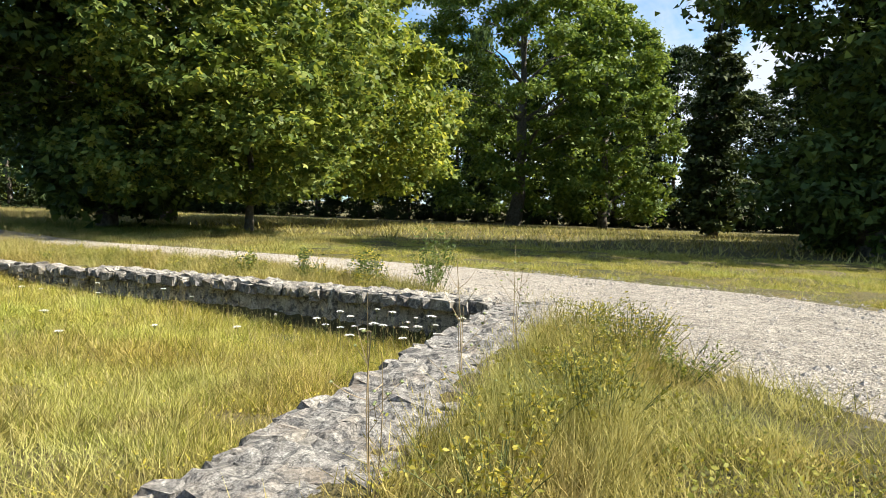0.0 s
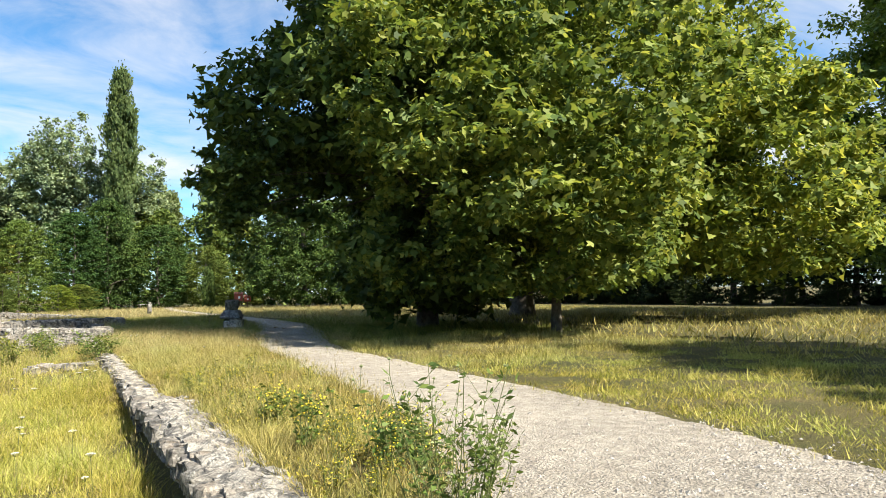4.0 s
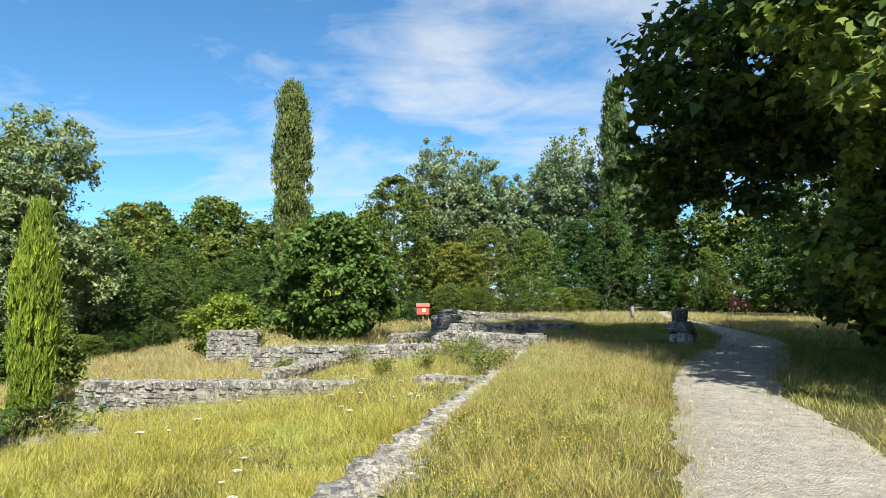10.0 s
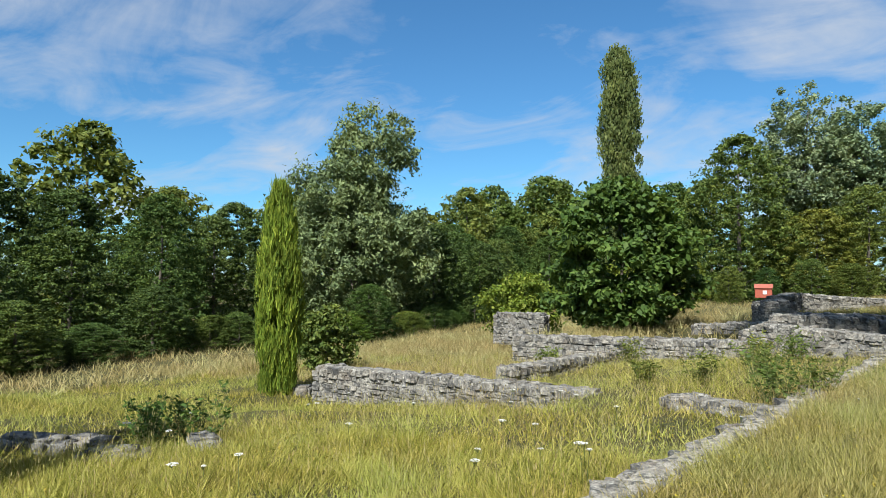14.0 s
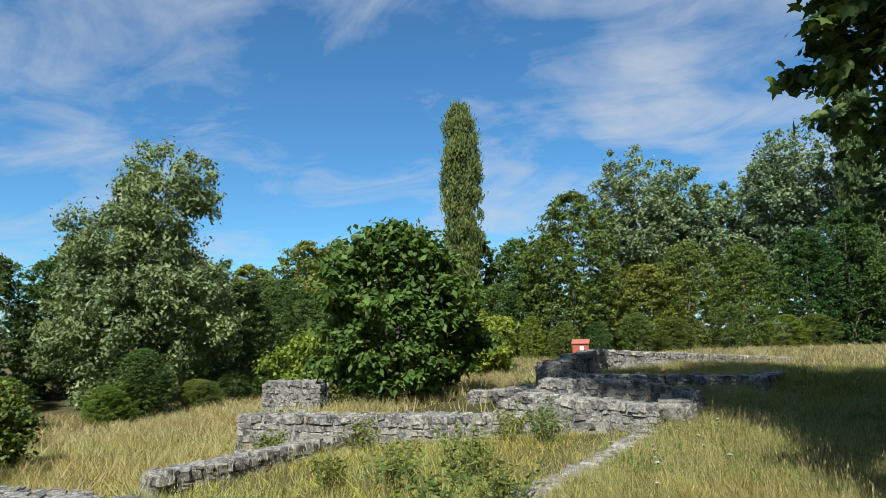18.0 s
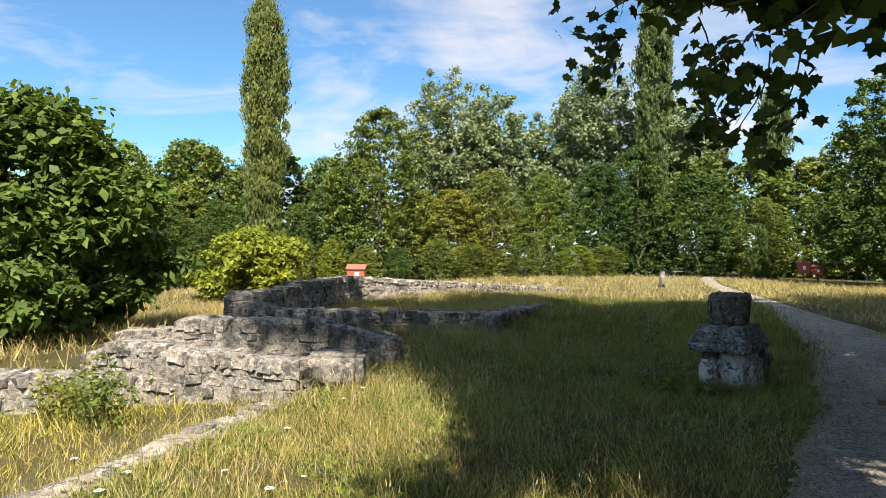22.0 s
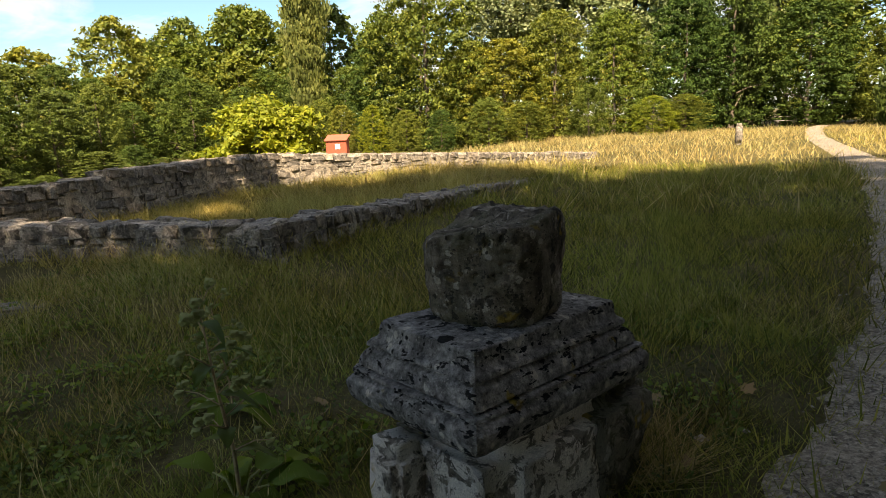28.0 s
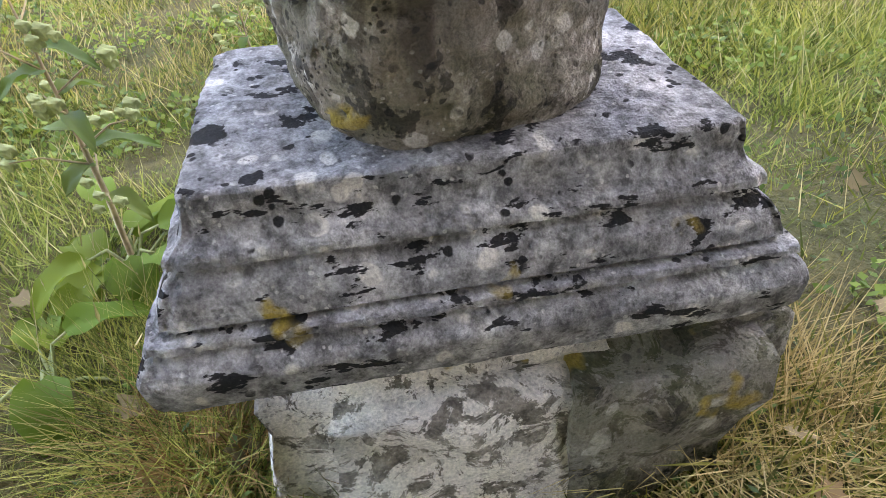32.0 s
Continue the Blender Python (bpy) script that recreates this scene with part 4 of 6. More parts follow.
    for i, (x, y, h, w) in enumerate(((-15.6, 92, 25.4, 5.2), (-10.4, 94, 24.0, 4.4), (2.4, 92, 24.6, 5.2), (-4.2, 98, 20.5, 4.0), (10.8, 96, 21.5, 4.6))):
        tree("aspen", "pale silvery aspen above the wood", ground_at(x, y, -0.1), h, w, 3.0, 36000, 0.3, LEAF_GREY, 22 + i, "round", 0.3, 560, 0.12, 12, hollow=0.2, flat=0.9, corners=3,
             lobes=((0, 0, h * 0.7, w * 1.05, h * 0.3), (w * 0.35, 0, h * 0.5, w * 0.95, h * 0.3), (-w * 0.45, 0, h * 0.62, w * 0.8, h * 0.26), (-w * 0.5, 0, h * 0.4, w * 0.8, h * 0.25)))
    tree("poplar", "dark narrow poplar beyond the wood", ground_at(20, 92, -0.1), 20, 2.3, 2.0, 14000, 0.42, LEAF_POPLAR, 27, "poplar", 0.3, 200, 0.26, 8, corners=3)
    tree("poplar", "dark narrow poplar beyond the wood", ground_at(15, 97, -0.1), 16.5, 2.0, 2.0, 8000, 0.45, LEAF_POPLAR, 28, "poplar", 0.3, 120, 0.26, 8, corners=3)
    for i, (x, y, h) in enumerate(((118, 12, 38), (122, 17, 36), (116, 6, 35), (105, 34, 34))):
        tree("poplar", "tall distant poplar above the trees", ground_at(x, y, -0.1), h, 4.6, 3.0, 9000, 0.9, LEAF_POPLAR, 60 + i, "poplar", 0.4, 130, 0.26, 8, corners=3)
    for i, (x, y, h, w) in enumerate(((41.5, 88, 23.5, 2.4), (46.5, 89, 27, 3.2), (52, 91, 27, 3.4))):
        tree("poplar", "airy poplar standing above the dark firs", ground_at(x, y, -0.1), h, w, 4.0, 12000, 0.34, LEAF_POPLAR, 90 + i, "poplar", 0.35, 200, 0.16, 8, corners=3)
    tree("cypress", "small dark cypress by the wood", ground_at(15.5, 76, -0.1), 4.6, 0.9, 0.1, 5000, 0.28, LEAF_DARK, 70, "cypress", 0.1, 60, 0.3, 3, corners=3)
    tree("round_bush", "rounded lime-green bush at the edge of the meadow", ground_at(-19, 54, -0.1), 4.7, 4.2, 0.0, 20000, 0.24, LEAF_LIME, 71, "round", 0.1, 220, 0.12, 6, category="bush", corners=3)
    tree("round_bush", "leafy bush beside the slender cypress", ground_at(-13.3, 19.4, -0.1), 2.1, 1.05, 0.0, 7000, 0.1, LEAF_WOOD, 72, "round", 0.05, 90, 0.2, 5, category="bush")
    tree("round_bush", "low leafy bush in the meadow", ground_at(-17.5, 21.5, -0.1), 1.9, 1.3, 0.0, 6000, 0.12, LEAF_YELLOW, 73, "round", 0.05, 80, 0.2, 5, category="bush")
    tree("round_bush", "yellow-green bush behind the fig tree", ground_at(-14.5, 31.5, -0.1), 3.3, 2.2, 0.0, 12000, 0.13, LEAF_LIME, 74, "round", 0.05, 90, 0.2, 5, category="bush")
    # the wood that closes the meadow: a few kinds, repeated
    kinds = [tree("woodland_tree", "leafy broad tree in the wood", (0, 0, 0), 12.0, 4.8, 0.0, 32000, 0.165, m, 30 + i, "round", 0.2, 800, 0.07, 6, hollow=0.25, flat=0.5, corners=3) for i, m in enumerate((LEAF_WOOD, LEAF_YELLOW, LEAF_OAK, LEAF_FIG, LEAF_WOOD, LEAF_LIME))]
    kinds.append(tree("woodland_tree", "dark leafy tree deep in the wood", (0, 0, 0), 12.0, 4.8, 0.0, 32000, 0.18, LEAF_DARK, 47, "round", 0.2, 800, 0.07, 5, hollow=0.25, flat=0.45, corners=3))
    kinds += [tree("woodland_tree", "leafy broad tree in the back of the wood", (0, 0, 0), 12.0, 4.8, 0.0, 10000, 0.3, m, 49 + i, "round", 0.2, 400, 0.1, 4, hollow=0.25, flat=0.6, corners=3) for i, m in enumerate((LEAF_WOOD, LEAF_YELLOW))]
    kinds.append(tree("fir_tree", "dark fir with tiers of spreading branches in the wood", (0, 0, 0), 12.0, 4.8, 0.0, 34000, 0.17, LEAF_FIR, 58, "round", 0.2, 700, 0.08, 5, hollow=0.2, flat=0.4, corners=3))
    rng = np.random.default_rng(77)
    spots = []
    for x in np.arange(-62, 16, 4.3):
        spots.append((x + rng.normal(0, 0.8), 78 + 4 * math.sin(x * 0.12) + rng.normal(0, 1.5), rng.uniform(0.85, 1.3) * (0.76 if -22 > x or x > -18 else 1.0)))
    for x in np.arange(-64, 70, 5.5):
        spots.append((x + rng.normal(0, 1.0), 90 + rng.normal(0, 2), rng.uniform(1.05, 1.4) * (0.74 if -22 < x < 16 else 1.0)))
    for y in np.arange(-14, 74, 4.0):
        spots.append((-28.5 + 1.5 * math.sin(y * 0.2) + rng.normal(0, 0.9) - 0.14 * max(0.0, y - 30) - 0.2 * max(0.0, 8 - y), y, rng.uniform(0.42, 0.64) ))
    for y in np.arange(-16, 78, 4.6):
        spots.append((-36 + rng.normal(0, 1.2) - 0.16 * max(0.0, y - 30), y, rng.uniform(0.6, 0.8)))
    for y in np.arange(-20, 90, 9.0):
        spots.append((-49 + rng.normal(0, 1.5), y, rng.uniform(0.9, 1.1)))
    for x in np.arange(-50, 70, 13.0):
        spots.append((x, -42 + rng.normal(0, 3), rng.uniform(0.9, 1.2)))
    dark_from = len(spots)
    for x in np.arange(33, 80, 5.5):
        spots.append((x, 72 + rng.normal(0, 3) - (x - 36) * 0.2, rng.uniform(1.0, 1.2) if x < 37 else rng.uniform(1.15, 1.5)))
    for y in np.arange(-30, 62, 6.0):
        spots.append((64 + rng.normal(0, 2), y, rng.uniform(1.25, 1.7) if y < 6 else rng.uniform(1.2, 1.5)))
    for y in np.arange(-26, 60, 5.0):
        spots.append((59 + rng.normal(0, 1.5), y, rng.uniform(0.3, 0.5)))
    spots += [(18, -14.5, 1.6), (22.5, -12.5, 1.5), (20, -8.0, 0.9), (18.5, -10.0, 1.2)]
    for i in range(10):
        spots.append((24 + 5.2 * i + rng.normal(0, 1), -16 - 1.5 * i + rng.normal(0, 1), rng.uniform(1.1, 1.5)))
    dark_to = len(spots)
    for y in np.arange(-8, 66, 1.9):
        spots.append((-24.6 + 1.2 * math.sin(y * 0.23) + rng.normal(0, 0.6) - 0.14 * max(0.0, y - 30) - 0.2 * max(0.0, 8 - y), y + rng.normal(0, 0.5), rng.uniform(0.1, 0.24)))
    for x in np.arange(-44, 5, 3.4):
        spots.append((x + rng.normal(0, 0.6), 72.5 + 4 * math.sin(x * 0.12) + rng.normal(0, 0.8), rng.uniform(0.22, 0.42)))
    used = set()
    pick = [0, 0, 2, 2, 4, 4, 1, 3, 5, 0, 2]
    for i, (x, y, s) in enumerate(spots):
        if math.hypot(x + 29.3, y - 34.5) < (6.0 if s > 0.3 else 4.0):
            continue
        k = pick[int(rng.integers(len(pick)))]
        if (k == 5 and s > 0.5) or (k in (1, 5) and x < -25):
            k = 2
        # these rows take the darkest leaves, partly to stand for shade among them
        if dark_from <= i < dark_to:
            k = 9
        elif y > 84 or x < -44 or x > 70 or y < -30:
            k = 7 + int(rng.integers(2))
        elif x < -25.5 and y < 66 and rng.uniform() < 0.62:
            k = 6
        m = Matrix.LocRotScale(ground_at(x, y, -0.1), Euler((0, 0, rng.uniform(0, 6.28))), None)
        if k not in used:
            used.add(k)
            ob = kinds[k]
            ob.matrix_basis = m
        else:
            ob = copy_thing(kinds[k], m)
        wide = rng.uniform(0.95, 1.2) * (1.9 if s < 0.3 else 1.0)
        ob.scale = (s * wide, s * 1.05 * (1.5 if s < 0.3 else 1.0), s * rng.uniform(0.85, 1.15))
        tagged(ob, group="trees of the wood")


build_trees()


# ---------------------------------------------------------------- grass
PATCHES = np.random.default_rng(808).uniform(0, 1, (128, 128))


def patchy(x, y, size):
    """Smooth random patches of about the given size, from 0 to 1."""
    u, v = np.asarray(x) / size, np.asarray(y) / size
    i, j = np.floor(u).astype(int), np.floor(v).astype(int)
    a, b = u - i, v - j
    a, b = a * a * (3 - 2 * a), b * b * (3 - 2 * b)
    g = lambda p, q: PATCHES[p % 128, q % 128]
    return (g(i, j) * (1 - a) + g(i + 1, j) * a) * (1 - b) + (g(i, j + 1) * (1 - a) + g(i + 1, j + 1) * a) * b


def grass(name, label, material, n, area, height, width, seed, keep=None, lean=0.6, clump=0.33, seeds=0.0):
    """Single blades in one mesh, rooted in the ground over a rectangle x0, y0, x1, y1; a share of them end in a seed head."""
    rng = np.random.default_rng(seed)
    x = rng.uniform(area[0], area[2], n)
    y = rng.uniform(area[1], area[3], n)
    m1, m2, m3 = patchy(x, y, clump), patchy(x + 40, y - 17, 1.4), patchy(x - 9, y + 31, 0.13)
    ok = (off_path(x, y) > rng.normal(*((-0.3, 0.4) if keep in (path_edge, base_turf) else (-1.2, 0.3) if keep is creeping else (0.04, 0.26)), n)) & (m1 + 0.5 * m2 > rng.uniform(0.05, 0.45 if keep is base_turf else 0.7, n))
    if keep is not None:
        ok &= keep(x, y, rng)
    x, y, m1, m2, m3 = x[ok], y[ok], m1[ok], m2[ok], m3[ok]
    n = len(x)
    z = ground_z(x, y)
    h = height * rng.uniform(0.3, 1.3, n) * (0.4 + 0.7 * m1 + 0.45 * m3) * (0.65 + 0.6 * m2)
    a = rng.uniform(0, 2 * np.pi, n)
    w = width * rng.uniform(0.6, 1.4, n)
    swirl = 6.28 * patchy(x + 5, y + 9, 0.6)
    lx = rng.normal(0, lean, n) * h + 0.1 * h * np.cos(swirl)
    ly = rng.normal(0, lean, n) * h + 0.1 * h * np.sin(swirl)
    root = np.stack([x, y, z - 0.02], 1)
    side = np.stack([np.cos(a) * w, np.sin(a) * w, 0 * w], 1)
    tip = root + np.stack([lx, ly, h], 1)
    v = [np.stack([root - side, root + side, tip], 1)]
    if seeds:
        q = rng.uniform(0, 1, n) < seeds
        t, up, sd = tip[q], (tip - root)[q], side[q] / w[q][:, None]
        up = up / np.linalg.norm(up, axis=1)[:, None]
        ln = rng.uniform(0.02, 0.045, len(t))[:, None] * max(1.0, width / 0.006) ** 0.6
        v.append(np.stack([t - up * ln * 0.5, t + sd * ln * 0.09, t + up * ln], 1))
        v.append(np.stack([t - up * ln * 0.5, t - sd * ln * 0.09 + np.array([0.002, 0.002, 0]), t + up * ln], 1))
    ob = quads_object(name, np.concatenate(v).reshape(-1, 3), material, corners=3)
    return tagged(ob, label, "grass", kind="stuff")


def off_walls(x, y, rng):
    on_w1 = (np.abs(x - w1_centre(y)) < np.where(y < 9, 0.3, 0.16)) & (y > 0.95) & (y < 23)
    on_w0 = (np.abs(y - 1.22) < 0.46) & (x < -0.3) & (x > -9.6)
    u, v = x - 4.875, y - 25.42
    c, k = math.cos(radians(65.7)), math.sin(radians(65.7))
    on_col = (np.abs(u * c + v * k) < 0.46) & (np.abs(-u * k + v * c) < 0.36)
    stubs = ((np.abs(y - 23.43) < 0.26) & (x > -2.9) & (x < 0.05)) | ((np.abs(y - 25.1 - 0.25 * (x + 1.6)) < 0.35) & (x > -3.0) & (x < 0.5))
    seeded = rng.uniform(0, 1, np.shape(x)) < 0.07
    return ~(((on_w1 | on_w0) & ~seeded) | on_col | stubs)


def far_off(x, y, rng):
    """Away from the walked line and the column base."""
    near = (x > -2.5) & (x < 9) & (y < 33)
    return off_walls(x, y, rng) & ~near


def tall_shade(x, y, rng):
    """Thins out towards the trodden turf round the column base."""
    return off_walls(x, y, rng) & (rng.uniform(0, 1, len(x)) < np.clip((np.hypot(x - 4.9, y - 25.6) - 0.4) / 4.5, 0.06, 1))


def round_base(x, y, rng):
    return off_walls(x, y, rng) & (rng.uniform(0, 1, len(x)) < np.clip((np.hypot(x - 4.2, y - 25.6) - 0.6) / 3.0, 0.2, 1))


def path_edge(x, y, rng):
    d = off_path(x, y)
    return off_walls(x, y, rng) & (d < 0.4)


def base_turf(x, y, rng):
    """The trodden turf that runs out into the path beside the column base."""
    return off_walls(x, y, rng) & (off_path(x, y) > rng.normal(-0.05, 0.2, len(x)))


def creeping(x, y, rng):
    """Over the far margin of the gravel, ever thinner towards its middle."""
    d = off_path(x, y)
    return (x > path_at(y)[0]) & (d < 0.5) & (rng.uniform(0, 1, len(x)) < np.clip((d + 1.3) / 1.6, 0, 1) ** 2)


def grey_turf(x, y, rng):
    return off_walls(x, y, rng) & (off_path(x, y) < 8.0)


def build_grass():
    grass("grass", "dry uncut grass between the wall and the path", GRASS_DRY, 150000, (-0.7, 1.2, 2.8, 19), 0.17, 0.0042, 101, off_walls, seeds=0.1)
    grass("grass", "yellow-green uncut grass in the sunken meadow", GRASS_FRESH, 180000, (-6.0, 1.7, -0.5, 13), 0.16, 0.0043, 102, off_walls, seeds=0.12)
    grass("grass", "yellow-green uncut grass of the lower meadow", GRASS_FRESH, 120000, (-17, 4, -0.3, 24), 0.18, 0.0068, 105, off_walls, seeds=0.12)
    grass("grass", "dry grass and herbs beside the ruined corner", GRASS_DRY, 90000, (-9.8, -2.6, -0.6, 1.0), 0.18, 0.0042, 106, off_walls, seeds=0.1)
    grass("grass", "tall tangled dry grass at the path's edge", GRASS_DRY, 15000, (-6.0, -0.3, -1.4, 0.8), 0.34, 0.0032, 120, off_walls, 0.35, seeds=0.3)
    grass("grass", "pale dry grass inside the ruined corner", GRASS_DRY, 80000, (-12, 1.6, -3.5, 6), 0.2, 0.005, 116, off_walls, seeds=0.15)
    grass("grass", "fine green grass in the shade round the column base", GRASS_SHADE_DARK, 150000, (-0.6, 18, 5.8, 28.3), 0.115, 0.0042, 107, round_base, seeds=0.03)
    grass("grass", "short green turf round the column base", GRASS_TURF, 160000, (2.2, 23.2, 6.6, 28.4), 0.07, 0.0036, 124, base_turf, 0.8, seeds=0.0)
    grass("grass", "thin straw stalks in the shaded grass", GRASS_STRAW, 46000, (-0.6, 15.5, 5.8, 28.3), 0.27, 0.0027, 117, tall_shade, 0.45, seeds=0.5)
    grass("grass", "thin grass along the far edge of the path", GRASS_DRY, 26000, (3.5, 9, 12, 16), 0.15, 0.006, 104, grey_turf, seeds=0.05)
    # the darker grass colour deepens the tree shade on this side
    grass("grass", "grass coloured darker for the trees' shade beyond the path", GRASS_SHADE_DARK, 90000, (5, 15, 14, 33), 0.16, 0.006, 126, grey_turf, seeds=0.04)
    grass("grass", "short turf beyond the gravel", GRASS_FRESH, 80000, (1.5, -9, 15, 11), 0.1, 0.0075, 121, grey_turf, seeds=0.02)
    grass("grass", "close trodden turf between the gravel and the trees", GRASS_FRESH, 130000, (1.5, -6, 11, 9), 0.05, 0.0058, 127, base_turf, 0.8, seeds=0.0)
    grass("grass", "short worn turf at the edges of the path", GRASS_DRY, 90000, (-4, -5, 9.5, 34), 0.07, 0.004, 122, path_edge, seeds=0.0)
    grass("grass", "thin trodden grass spreading over the gravel", GRASS_DRY, 80000, (-1.5, -6, 7, 9), 0.055, 0.0042, 125, creeping, 0.8, seeds=0.0)
    grass("grass", "ragged green grass creeping over the shaded path's edges", GRASS_SHADE_DARK, 60000, (2.5, 13, 10.5, 33), 0.11, 0.0045, 123, path_edge, seeds=0.02)
    grass("grass", "shaded grass beyond the column base", GRASS_SHADE_DARK, 70000, (1.5, 27, 9, 42), 0.2, 0.006, 118, off_walls, seeds=0.08)
    grass("grass", "grass inside the ruined room", GRASS_DRY, 50000, (-4.4, 27.5, 1.6, 40), 0.22, 0.006, 119, off_walls, seeds=0.1)
    grass("grass", "tall straw-coloured grass of the far meadow", GRASS_STRAW, 60000, (-26, 24, 30, 74), 0.32, 0.016, 103, far_off, seeds=0.15)
    grass("grass", "dry grass under the plane trees", GRASS_DRY, 42000, (10, -14, 44, 62), 0.26, 0.022, 108, off_walls, seeds=0.1)
    grass("grass", "tall thin straw stalks with ripe seed heads", GRASS_STRAW, 20000, (-6.5, 1.6, 3.0, 22), 0.36, 0.0022, 110, off_walls, 0.2, seeds=1.0)
    grass("grass", "straw grass of the western meadow", GRASS_STRAW, 40000, (-27, -8, -16, 60), 0.28, 0.018, 111, off_walls, seeds=0.1)
    grass("grass", "straw-coloured grass on the terrace", GRASS_STRAW, 50000, (-20, 17, -6, 34), 0.3, 0.01, 109, off_walls, seeds=0.15)


build_grass()
build_walls()


# ---------------------------------------------------------------- the column base
def old_stone(name, body, spots=1.0, green=0.0, scale=1.0, streak=0.0, big_pale=0.0, bands=2.3, pits=0.35, crusted=0.57):
    """Carved stone long in the weather: black crust along the mouldings, pale rosettes, yellow lichen, pits."""
    n = Nodes(name, 0.92)
    n.p.inputs["Specular IOR Level"].default_value = 0.15
    co = n.world_place()
    warp = n.node("ShaderNodeMix")
    warp.data_type = "VECTOR"
    warp.inputs["Factor"].default_value = 0.035
    noise_v = n.node("ShaderNodeTexNoise", Scale=9.0 * scale, Detail=3.0)
    n.link(co, noise_v.inputs["Vector"])
    n.link(co, warp.inputs["A"])
    n.link(noise_v.outputs["Color"], warp.inputs["B"])
    wco = warp.outputs["Result"]

    def stretched(z):
        v = n.node("ShaderNodeVectorMath")
        v.operation = "MULTIPLY"
        v.inputs[1].default_value = (1, 1, z)
        n.link(co, v.inputs[0])
        return v.outputs[0]

    big, mid, fine = n.noise(7 * scale, 6, 0.65, co), n.noise(26 * scale, 6, 0.7, co), n.noise(130 * scale, 5, 0.7, co)
    c = n.ramp(big, [(0.3, body[0]), (0.5, body[1]), (0.7, body[2])])
    c = n.mix(1.0, c, n.ramp(mid, [(0.37, 0.42), (0.63, 1.5)]), "MULTIPLY")
    if streak:
        run = n.ramp(n.noise(9 * scale, 4, 0.6, stretched(0.22)), [(0.4, 0.0), (0.62, 1.0)])
        c = n.mix(n.math("MULTIPLY", run, streak), c, (0.3, 0.27, 0.22))
        soot = n.ramp(n.noise(8 * scale, 4, 0.6, stretched(0.3), 0.3), [(0.52, 0.0), (0.64, 1.0)])
        c = n.mix(n.math("MULTIPLY", soot, streak), c, (0.045, 0.035, 0.028))
    if green:
        c = n.mix(n.math("MULTIPLY", n.ramp(n.noise(4.5 * scale, 4, 0.6, co), [(0.45, 0.0), (0.62, 1.0)]), green), c, (0.09, 0.105, 0.045))
    if big_pale:
        patch = n.ramp(n.noise(10 * scale, 6, 0.74, co, 0.6), [(0.46, 0.0), (0.49, 1.0)])
        c = n.mix(n.math("MULTIPLY", patch, big_pale), c, n.mix(mid, (0.66, 0.62, 0.55), (0.92, 0.88, 0.82)))
    rosette = n.ramp(n.math("ADD", n.voronoi(13 * scale, wco), n.math("MULTIPLY", mid, 0.3)), [(0.42, 1.0), (0.47, 0.0)])
    some = n.ramp(n.noise(7.0 * scale, 2, 0.5, co), [(0.5, 0.0), (0.55, 1.0)])
    c = n.mix(n.math("MULTIPLY", n.math("MULTIPLY", rosette, some), 0.8 * spots), c, n.mix(mid, (0.5, 0.48, 0.43), (0.85, 0.82, 0.74)))
    speck = n.ramp(n.voronoi(46 * scale, wco), [(0.16, 1.0), (0.24, 0.0)])
    c = n.mix(n.math("MULTIPLY", n.math("MULTIPLY", speck, n.ramp(n.noise(9.0 * scale, 2, 0.5, wco), [(0.5, 0.0), (0.56, 1.0)])), 0.6 * spots), c, (0.6, 0.58, 0.53))
    dots = n.ramp(n.math("ADD", n.voronoi(23 * scale, wco), n.math("MULTIPLY", mid, 0.2)), [(0.31, 1.0), (0.36, 0.0)])
    some2 = n.ramp(n.noise(5.0 * scale, 3, 0.6, co, 0.6), [(0.45, 1.0), (0.5, 0.0)])
    c = n.mix(n.math("MULTIPLY", n.math("MULTIPLY", dots, some2), 0.97 * spots), c, (0.012, 0.012, 0.013))
    crust = n.ramp(n.noise(8 * scale, 5, 0.62, stretched(bands), 0.12), [(crusted, 0.0), (crusted + 0.02, 1.0)])
    c = n.mix(n.math("MULTIPLY", crust, min(1.0, 0.98 * spots)), c, (0.012, 0.012, 0.013))
    hole = n.ramp(n.math("ADD", n.voronoi(58 * scale, wco), n.math("MULTIPLY", n.noise(40 * scale, 4, 0.65, co), 0.8)), [(0.56, 1.0), (0.72, 0.0)])
    holes = n.math("MULTIPLY", hole, n.ramp(n.noise(4.0 * scale, 3, 0.55, co), [(0.44, 0.15), (0.56, 1.0)]))
    c = n.mix(n.math("MULTIPLY", holes, pits), c, (0.03, 0.027, 0.022))
    gold = n.ramp(n.noise(5.5 * scale, 3, 0.5, wco), [(0.68, 0.0), (0.73, 1.0)])
    c = n.mix(n.math("MULTIPLY", gold, 0.7), c, (0.42, 0.3, 0.05))
    n.colour(n.mix(1.0, c, n.ramp(fine, [(0.3, 0.65), (0.7, 1.3)]), "MULTIPLY"))
    n.bump(n.math("SUBTRACT", n.math("ADD", n.math("MULTIPLY", mid, 0.9), n.math("MULTIPLY", fine, 0.45)), n.math("MULTIPLY", holes, pits * 0.7)), 1.0, 0.022)
    return n.m


